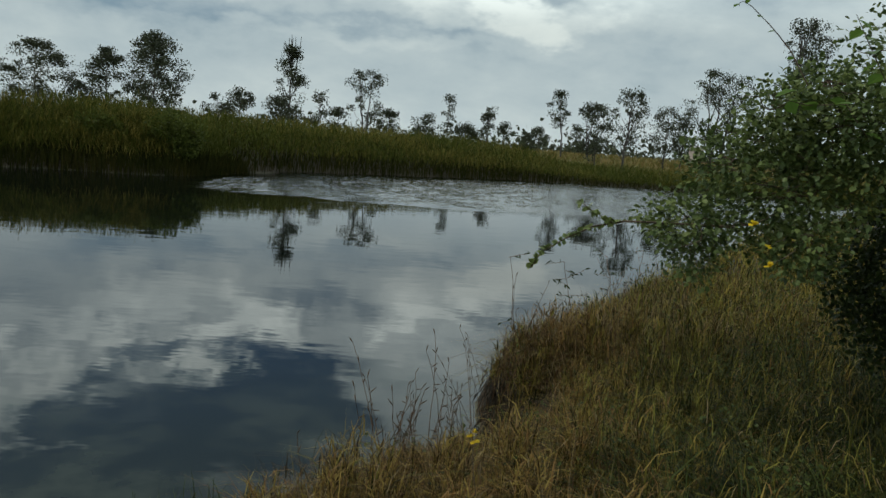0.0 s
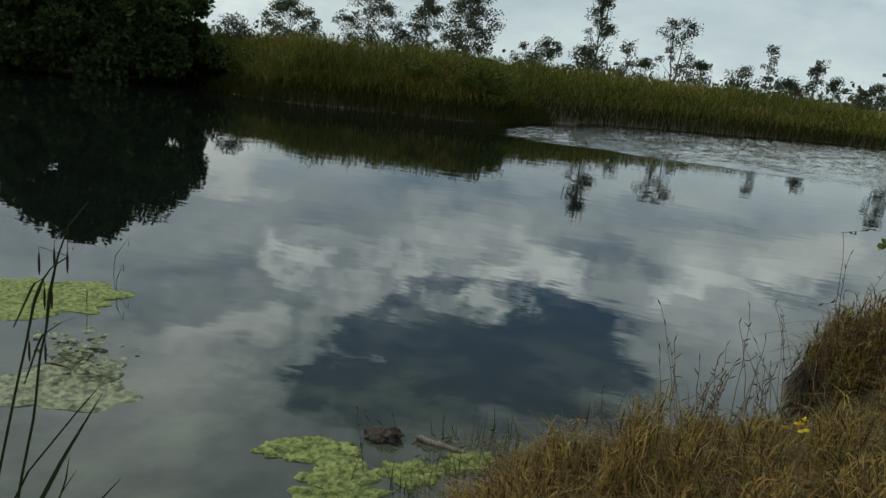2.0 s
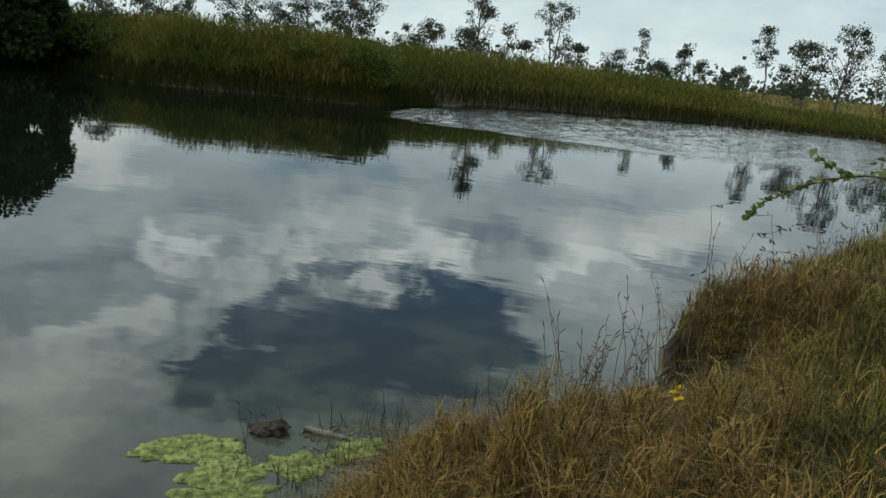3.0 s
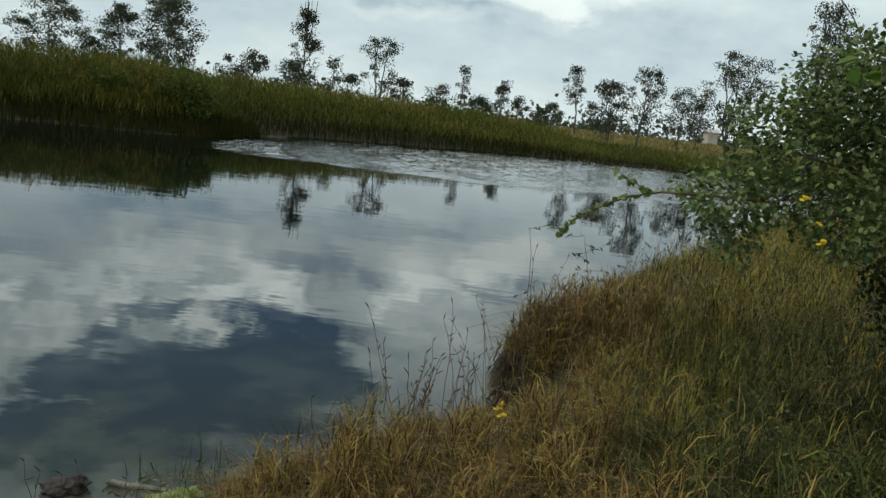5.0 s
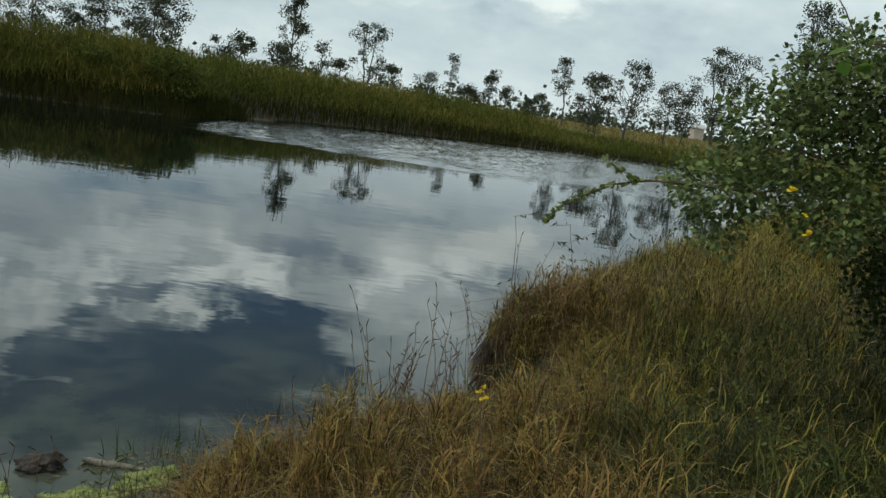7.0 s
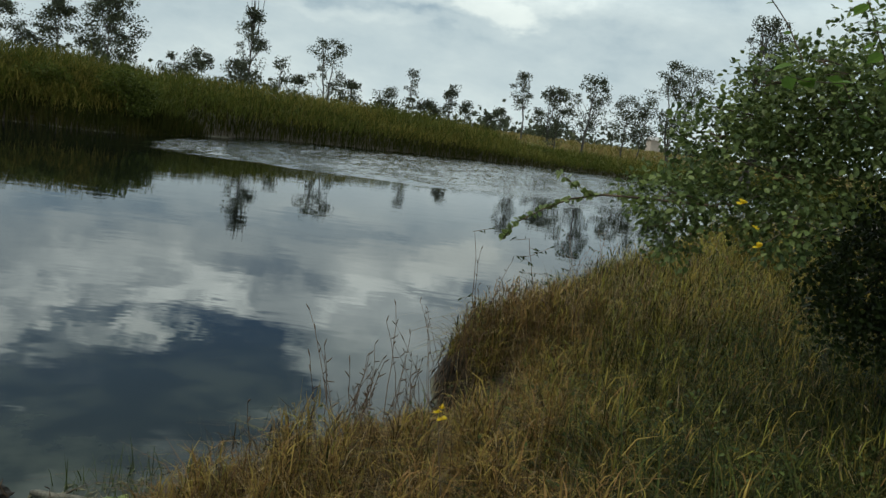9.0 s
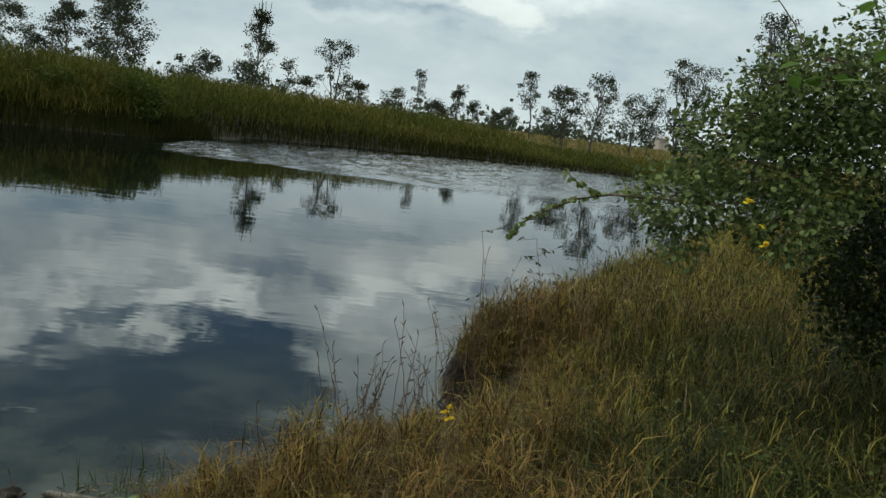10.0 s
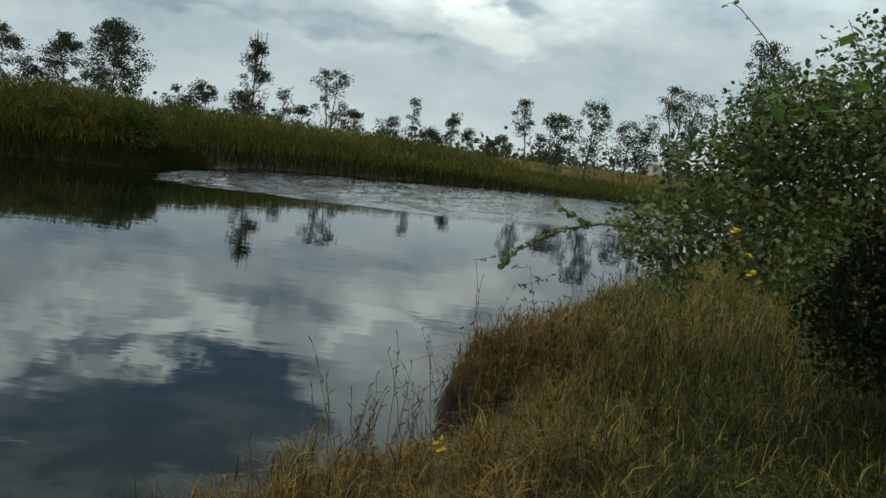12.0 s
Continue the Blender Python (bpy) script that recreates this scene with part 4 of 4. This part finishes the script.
def algae_mat(x, y, rx, ry, turn, seed, mat=None, label="yellow-green mat of floating algae on the pond", n=90):
    """A thin, lumpy floating mat with a ragged rim."""
    rng = np.random.default_rng(seed)
    rim = outline(rng, rx, ry, n, 0.30 if mat is None else 0.2)
    rings = np.append(np.linspace(1, 0, 15)[:-1], 0.004)
    c, s2 = math.cos(turn), math.sin(turn)
    v = []
    for k, q in enumerate(rings):
        p = rim * q
        z = (0.004 if k else -0.006) + 0.016 * (1 - q) ** 0.3 * (0.45 + 0.4 * waves(p[:, 0], p[:, 1], 30) + 0.3 * waves(p[:, 0] + 3, p[:, 1], 71)) + rng.uniform(0, 0.008, n) * (k > 0)
        v.append(np.stack([p[:, 0] * c - p[:, 1] * s2, p[:, 0] * s2 + p[:, 1] * c, z], 1))
    v = np.concatenate(v)
    f = [(k * n + i, k * n + (i + 1) % n, (k + 1) * n + (i + 1) % n, (k + 1) * n + i) for k in range(len(rings) - 1) for i in range(n)]
    ob = part("algae_mat", mesh_of("algae_mat", v, np.array(f), mat or M_ALGAE, True))
    ob.location = (x, y, 0.0)
    tagged(ob, label, "algae", "floating mats")


algae_mat(-1.92, 2.95, 0.26, 0.12, 0.55, 71)
algae_mat(-1.66, 2.83, 0.20, 0.15, 0.3, 72)
algae_mat(-1.58, 2.66, 0.20, 0.10, 0.4, 73)
algae_mat(-1.38, 3.03, 0.17, 0.11, 0.5, 74)
algae_mat(-1.18, 3.28, 0.16, 0.09, 0.6, 75)
algae_mat(-4.74, 3.80, 0.58, 0.42, 0.3, 76, label="large yellow-green mat of floating algae on the pond")
algae_mat(-3.44, 2.79, 0.42, 0.33, 0.6, 77, M_PAD, "grey-green mat of half-sunk waterweed on the pond")


def lily_pads():
    rng = np.random.default_rng(81)
    a = np.linspace(0.25, 2 * np.pi - 0.25, 14)
    rim = np.stack([np.cos(a), np.sin(a), np.full(14, 0.0)], 1)
    v = np.concatenate([[(0, 0, 0.004)], rim])
    bmv = bmesh.new()
    vs = [bmv.verts.new(p) for p in v]
    for i in range(1, 14):
        bmv.faces.new((vs[0], vs[i], vs[i + 1]))
    ext = bmesh.ops.extrude_face_region(bmv, geom=bmv.faces[:])
    for g in ext["geom"]:
        if isinstance(g, bmesh.types.BMVert):
            g.co.z += 0.05
    me = bpy.data.meshes.new("lily_pad")
    bmesh.ops.recalc_face_normals(bmv, faces=bmv.faces[:])
    bmv.to_mesh(me)
    bmv.free()
    me.materials.append(M_PAD)
    for i in range(120):
        t = rng.uniform(0, 1)
        x, y = -3.30 - 0.62 * t + rng.normal(0, 0.10), 2.95 + 0.33 * t + rng.normal(0, 0.09)
        if inland(np.array([x]), np.array([y]))[0] > -0.2:
            continue
        ob = part("lily_pad", me)
        r = rng.uniform(0.014, 0.036)
        ob.matrix_world = Matrix.LocRotScale((x, y, 0.002 + 0.0006 * i), Euler((rng.normal(0, 0.10), rng.normal(0, 0.10), rng.uniform(0, 6.28))), (r, r * 0.8, 0.06))
        tagged(ob, "small round grey-green leaf floating flat on the pond", "water plant", "floating leaves")


lily_pads()


def stone():
    bmv = bmesh.new()
    bmesh.ops.create_icosphere(bmv, subdivisions=4, radius=1.0)
    for v in bmv.verts:
        p = v.co.copy()
        k = 1 + 0.38 * noise.noise(p * 1.9) + 0.26 * noise.noise(p * 4.5) + 0.13 * noise.noise(p * 11)
        v.co = Vector((p.x * 0.098 * k, p.y * 0.06 * k, p.z * 0.05 * k))
    me = bpy.data.meshes.new("stone")
    bmv.to_mesh(me)
    bmv.free()
    me.materials.append(M_STONE)
    for q in me.polygons:
        q.use_smooth = True
    ob = part("stone", me)
    ob.matrix_world = pose(-1.655, 3.27, 0.012, 4, -3, 14)
    tagged(ob, "dark wet lump of stone lying half out of the water", "stone")


stone()


def sunken_log():
    rng = np.random.default_rng(83)
    root = new("log")
    root.location = (-1.50, 3.36, 0.004)
    pts = wander((0, 0, 0.012), (0.26, 0.02, -0.004), 9, 0.006, rng)
    v, f = tubes([(pts, np.array([0.010, 0.017, 0.019, 0.014, 0.018, 0.013, 0.014, 0.010, 0.004]))], 9)
    part("stem", mesh_of("stem", v, f, M_LOG, True), root)
    v, f = tubes([(wander((0.13, 0.0, 0.015), (0.2, 0.09, 0.03), 5, 0.004, rng), np.linspace(0.007, 0.002, 5))], 6)
    part("twig", mesh_of("twig", v, f, M_LOG, True), root)
    tagged(root, "pale sodden piece of wood lying in the shallows beside the stone", "log")


sunken_log()

# grass stalks with dark seed heads, built in a few forms and repeated


def stalk_form(seed, height, heads, bend):
    rng = np.random.default_rng(seed)
    root = new("grass_stalk")
    pts = wander((0, 0, 0), (bend * height, 0.1 * height * rng.normal(), height), 8, 0.008, rng)
    v, f = tubes([(pts, np.linspace(0.0027, 0.0013, 8))], 4)
    part("stem", mesh_of("stem", v, f, M_STALK, True), root)
    for i in range(heads):
        k = 7 - i if i < 4 else 3
        p = pts[k]
        d = np.array([rng.normal(0, 0.7) + bend, rng.normal(0, 0.7), 1.0 if i == 0 else 0.5])
        d /= np.linalg.norm(d)
        n = rng.uniform(0.03, 0.055)
        q = np.array([p + d * n * t for t in np.linspace(0, 1, 6)])
        v, f = tubes([(q, np.array([0.0010, 0.0026, 0.0032, 0.0028, 0.0020, 0.0006]))], 6)
        part("seed_head", mesh_of("seed_head", v, f, M_SEED, True), root, "dark bristly seed head")
    tagged(root, "thin dry grass stalk with dark seed heads on the bank", "grass stalk", "grass stalks by the water")
    return root


def stalks():
    rng = np.random.default_rng(91)
    forms = [stalk_form(92 + i, 0.36 + 0.06 * i, 2 + i % 4, 0.06 + 0.06 * i) for i in range(7)]
    spots = []
    for i in range(48):
        t = min(1.0, max(0.0, rng.normal(0.66, 0.24)))
        spots.append((-0.72 + 0.95 * t + rng.normal(0, 0.09), 3.05 + 1.1 * t + rng.normal(0, 0.12)))
    for i in range(36):
        t = rng.uniform(0, 1)
        spots.append((0.5 + 2.6 * t + rng.normal(0, 0.06), 5.5 + 4.2 * t + rng.normal(0, 0.12)))
    for i in range(5):
        spots.append((rng.uniform(-1.6, -1.1), rng.uniform(2.7, 3.3)))
    for i in range(16):
        spots.append((rng.uniform(0.3, 0.5), rng.uniform(4.7, 5.3)))
    used = set()
    for i, (x, y) in enumerate(spots):
        z = max(float(ground_z(x, y)), -0.3)
        k = i % len(forms)
        m = Matrix.LocRotScale((x, y, z - 0.01), Euler((rng.normal(0, 0.12), rng.normal(0, 0.12), rng.uniform(0, 6.28))), None)
        if k not in used:
            used.add(k)
            forms[k].matrix_basis = m
        else:
            ob = copy_thing(forms[k], m)
            q = rng.uniform(0.75, 1.05)
            ob.scale = (q, q, q)


stalks()


def branching_weed(foot, top, twigs, seed, label):
    """A thin weed standing over the bank's edge, with side twigs that carry small leaves."""
    rng = np.random.default_rng(seed)
    root = new("weed")
    o = np.array((foot[0], foot[1], float(ground_z(foot[0], foot[1])) - 0.02))
    root.location = o
    pts = wander((0, 0, 0), np.array(top) - o, 12, 0.010, rng)
    v, f = tubes([(pts, np.linspace(0.0042, 0.0016, 12))], 5)
    part("stem", mesh_of("stem", v, f, M_STALK, True), root)
    me = mesh_of("leaf", SLIM[0] * 0.05, SLIM[1], M_BUSH)
    for i in range(twigs):
        k = 6 + int(5 * i / max(1, twigs - 1))
        end = pts[k] + np.array([(1 if i % 2 else -1) * rng.uniform(0.06, 0.16), rng.normal(0, 0.05), rng.uniform(-0.03, 0.07)])
        line = wander(pts[k], end, 5, 0.006, rng)
        v, f = tubes([(line, np.linspace(0.0022, 0.0010, 5))], 4)
        twig = part("twig", mesh_of("twig", v, f, M_STALK, True), root)
        for j in range(5):
            leaf = part("leaf", me, twig)
            leaf.matrix_local = Matrix.Translation(line[min(4, 1 + j)]) @ Euler((rng.uniform(-1.2, 1.2), rng.uniform(-1.0, 1.0), rng.uniform(0, 6.28))).to_matrix().to_4x4()
    tagged(root, label, "weed", "weeds on the bank's edge")


branching_weed((1.13, 5.9), (0.965, 5.9, 1.09), 9, 151, "thin dark branching weed with small leaves on the bank's edge")
branching_weed((0.66, 5.95), (0.545, 6.0, 1.08), 2, 152, "tall thin bare weed stem leaning over the water")
branching_weed((1.62, 7.3), (1.60, 7.3, 0.98), 5, 153, "thin dark branching weed with small leaves on the bank's edge")
branching_weed((2.1, 8.1), (2.16, 8.1, 0.98), 5, 154, "thin dark branching weed with small leaves on the bank's edge")


def ribbon(points, w):
    """A folded blade along a line of points, half as deep in the fold as wide."""
    p = np.array(points, float)
    t = np.linspace(0, len(p) - 1, 12)
    k = np.minimum(t.astype(int), len(p) - 2)
    mid = p[k] + (p[k + 1] - p[k]) * (t - k)[:, None]
    half = (w * np.sin(np.pi * np.linspace(0.14, 0.98, 12)) ** 0.8)[:, None]
    side, fold = np.array([(0.75, 0.55, 0.2)]), np.array([(-0.4, 0.5, -0.2)])
    v = np.stack([mid - side * half, mid + fold * half * 0.5, mid + side * half], 1).reshape(-1, 3)
    f = [(3 * i + j, 3 * i + j + 1, 3 * i + j + 4, 3 * i + j + 3) for i in range(11) for j in range(2)]
    return v, np.array(f)


def sedge(foot, stem, blades_at, heads, thick=1.0, label="tall dark sedge with short hanging brown heads in the shallows"):
    """A sedge: a stem swollen by a sheath part of the way up, long folded blades and hanging heads."""
    root = new("sedge")
    o = np.array((foot[0], foot[1], float(ground_z(foot[0], foot[1])) - 0.03))
    root.location = o
    if stem:
        p = np.array([o] + list(stem)) - o
        t = np.linspace(0, len(p) - 1, 26)
        k = np.minimum(t.astype(int), len(p) - 2)
        pts = p[k] + (p[k + 1] - p[k]) * (t - k)[:, None]
        r = np.linspace(0.0042, 0.0018, 26) + 0.0022 * np.exp(-((np.linspace(0, 1, 26) - 0.62) / 0.09) ** 2)
        v, f = tubes([(pts, r * thick)], 6)
        part("stem", mesh_of("stem", v, f, M_SEDGE, True), root)
    for line, w in blades_at:
        v, f = ribbon(np.array(line) - o, w)
        part("blade", mesh_of("blade", v, f, M_SEDGE, True), root)
    for x, y, z in heads:
        q = np.array([(x, y, z + 0.030 - 0.0125 * i) for i in range(6)]) - o
        v, f = tubes([(q, np.array([0.0010, 0.0028, 0.0032, 0.0032, 0.003, 0.0012]) * thick)], 7)
        head = part("seed_head", mesh_of("seed_head", v, f, M_HEAD, True), root, "short dark brown seed head")
        near = min(stem, key=lambda s: abs(s[2] - z - 0.06))
        v, f = tubes([(np.array([near, (x, y, z + 0.045), (x, y, z + 0.028)]) - o, np.array([0.001, 0.001, 0.001]) * thick)], 4)
        part("stalk", mesh_of("stalk", v, f, M_SEDGE, True), head)
    tagged(root, label, "sedge", "sedges in the shallows")


def water_reeds():
    """Dark sedges at the water's edge, and thin stems farther out."""
    sedge((-1.90, 1.27), ((-1.875, 1.31, 0.6), (-1.842, 1.345, 0.86), (-1.835, 1.36, 1.03), (-1.82, 1.37, 1.11), (-1.82, 1.38, 1.20), (-1.80, 1.39, 1.31), (-1.78, 1.41, 1.40), (-1.74, 1.44, 1.47)),
          ((((-1.86, 1.33, 0.95), (-1.83, 1.36, 1.09), (-1.80, 1.40, 1.125), (-1.775, 1.43, 1.14)), 0.004), (((-1.89, 1.30, 0.99), (-1.85, 1.33, 1.0), (-1.82, 1.37, 1.012), (-1.775, 1.415, 0.99)), 0.010)),
          ((-1.81, 1.38, 1.20), (-1.81, 1.39, 1.31), (-1.785, 1.41, 1.30), (-1.825, 1.37, 1.04)))
    sedge((-1.98, 1.25), ((-1.93, 1.28, 0.6), (-1.87, 1.315, 0.95), (-1.85, 1.33, 1.07), (-1.84, 1.35, 1.19), (-1.825, 1.365, 1.25), (-1.81, 1.38, 1.285), (-1.77, 1.40, 1.32)),
          ((((-1.87, 1.31, 1.12), (-1.84, 1.35, 1.24), (-1.815, 1.37, 1.262)), 0.004),), ((-1.825, 1.37, 1.20), (-1.825, 1.355, 1.30), (-1.85, 1.34, 1.05)))
    sedge((-1.94, 1.20), (), ((((-1.92, 1.23, 0.2), (-1.84, 1.34, 0.56), (-1.80, 1.40, 0.71), (-1.728, 1.475, 0.905)), 0.0085), (((-1.95, 1.22, 0.3), (-1.86, 1.32, 0.67), (-1.77, 1.43, 0.86), (-1.72, 1.48, 0.95)), 0.0042)), (),
          label="dark sedge tuft with two long folded blades")
    sedge((-1.82, 1.30), (), ((((-1.81, 1.33, 0.25), (-1.75, 1.45, 0.53), (-1.69, 1.51, 0.63)), 0.006), (((-1.84, 1.34, 0.3), (-1.80, 1.39, 0.56), (-1.765, 1.43, 0.58), (-1.73, 1.47, 0.54)), 0.004),
                              (((-1.86, 1.33, 0.35), (-1.80, 1.39, 0.60), (-1.765, 1.42, 0.68)), 0.003), (((-1.85, 1.3, 0.3), (-1.79, 1.40, 0.64), (-1.785, 1.41, 0.72)), 0.003)), (),
          label="short dark sedge tuft with thin arching blades")
    for x, y, tip in ((-4.45, 4.15, (-4.42, 4.22, 0.22)), (-4.9, 4.5, (-4.75, 4.6, 0.30)), (-4.2, 3.7, (-4.28, 3.75, 0.16))):
        mid = (0.5 * x + 0.5 * tip[0] - 0.01, 0.5 * y + 0.5 * tip[1], 0.5 * tip[2])
        sedge((x, y), (mid, tip), (), ((tip[0] + 0.01, tip[1], tip[2] - 0.03),), 0.7, "thin lone sedge stem standing among floating algae")


water_reeds()


def flower(x, y, z, seed, size=0.022, blooms=3, foot=None):
    """A spike of yellow pea-like blossoms on a thin stem that stands in the grass."""
    rng = np.random.default_rng(seed)
    root = new("flower")
    g = float(ground_z(x, y))
    root.location = (x, y, g)
    top = z - g
    pts = wander((0.05, 0.03, 0) if foot is None else (foot[0], foot[1], top + foot[2]), (0, 0, top), 7, 0.008, rng)
    v, f = tubes([(pts, np.linspace(0.0022, 0.0012, 7))], 5)
    part("stem", mesh_of("stem", v, f, M_TWIG, True), root)
    pv = np.array([(0, 0, 0), (0.5, 0.35, 0.2), (0.62, 0.85, 0.1), (0, 1.15, -0.1), (-0.62, 0.85, 0.1), (-0.5, 0.35, 0.2), (0, 0.6, 0.28)], float)
    me = mesh_of("petal", pv * size, BROAD[1], M_PETAL, True)
    for b in range(blooms):
        c = Vector((rng.normal(0, 0.006), rng.normal(0, 0.006), top - b * size * 1.0))
        az = rng.uniform(0, 6.28)
        for k in range(4):
            petal = part("petal", me, root)
            petal.matrix_local = Matrix.Translation(c) @ Euler((rng.uniform(-0.3, 1.5), rng.uniform(-0.4, 0.4), az + k * 1.57)).to_matrix().to_4x4()
    tagged(root, "bright yellow wild flower on a thin stem among the grass", "flower", "yellow flowers")


flower(0.14, 2.31, 1.01, 101, 0.015, 3)
flower(1.10, 2.71, 1.715, 102, 0.018, 1, (0.30, 0.45, 0.02))
flower(1.17, 2.70, 1.64, 103, 0.014, 1, (0.30, 0.45, 0.03))
flower(1.10, 2.52, 1.59, 104, 0.018, 1, (0.32, 0.50, 0.05))


def floating_bits():
    """Dead leaf scraps and flecks of weed on the shallows under the bank."""
    rng = np.random.default_rng(111)
    n = 1500
    t = rng.uniform(0, 1, n) ** 1.4
    x, y = -1.25 + 1.6 * t + rng.normal(0, 0.16, n), 3.05 + 1.65 * t + rng.normal(0, 0.18, n)
    k = inland(x, y) < 0.0
    at = np.stack([x[k], y[k], rng.uniform(0.003, 0.006, k.sum())], 1)
    a = rng.uniform(0, 6.28, k.sum())
    along = np.stack([np.cos(a), np.sin(a), rng.normal(0, 0.04, k.sum())], 1)
    v, f = scattered(*SLIM, at, frames_of(along, rng, 0.15), rng.uniform(0.015, 0.06, k.sum()))
    return mesh_of("floating_litter", v, f, M_LITTER)


M_LITTER = leafy("floating_litter", (0.07, 0.075, 0.04), (0.20, 0.19, 0.11), None, 0, 0.1)
tagged(part("floating_litter", floating_bits()), "dead leaf scraps and flecks of weed floating under the bank", "litter", kind="stuff")


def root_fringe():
    """Roots and dead stems hanging down the cut face of the bank, massed and darkened for its shaded hollow."""
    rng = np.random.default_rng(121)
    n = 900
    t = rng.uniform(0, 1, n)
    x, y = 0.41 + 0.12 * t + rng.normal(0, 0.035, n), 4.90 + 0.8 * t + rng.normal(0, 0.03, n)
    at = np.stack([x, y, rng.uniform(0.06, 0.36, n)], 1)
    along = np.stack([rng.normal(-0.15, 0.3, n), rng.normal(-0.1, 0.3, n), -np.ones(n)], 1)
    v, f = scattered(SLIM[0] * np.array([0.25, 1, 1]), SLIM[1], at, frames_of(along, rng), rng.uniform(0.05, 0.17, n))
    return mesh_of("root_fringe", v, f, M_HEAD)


tagged(part("root_fringe", root_fringe()), "roots and dead stems over the cut bank, darkened for its shaded hollow", "roots", kind="stuff")


def water_tuft(x, y, seed, n=26):
    """A small dark tuft of grass standing in the shallows."""
    rng = np.random.default_rng(seed)
    at = np.stack([rng.normal(0, 0.05, n), rng.normal(0, 0.04, n), np.full(n, -0.06)], 1)
    v, f = blades(at, rng.uniform(0.10, 0.27, n), rng.uniform(0.003, 0.006, n), rng.uniform(0.1, 0.8, n), rng, 4)
    ob = part("grass_tuft", mesh_of("grass_tuft", v, f, M_HERB))
    ob.location = (x, y, 0)
    tagged(ob, "small sparse green grass tuft standing in the shallow water", "grass tuft", "tufts in the shallows")


for i, (x, y) in enumerate(((-1.08, 3.30), (-0.98, 3.42), (-1.22, 3.12), (-0.82, 3.62), (-1.32, 2.86), (-1.22, 3.50), (-1.10, 3.62), (-1.33, 3.44))):
    water_tuft(x, y, 130 + i)
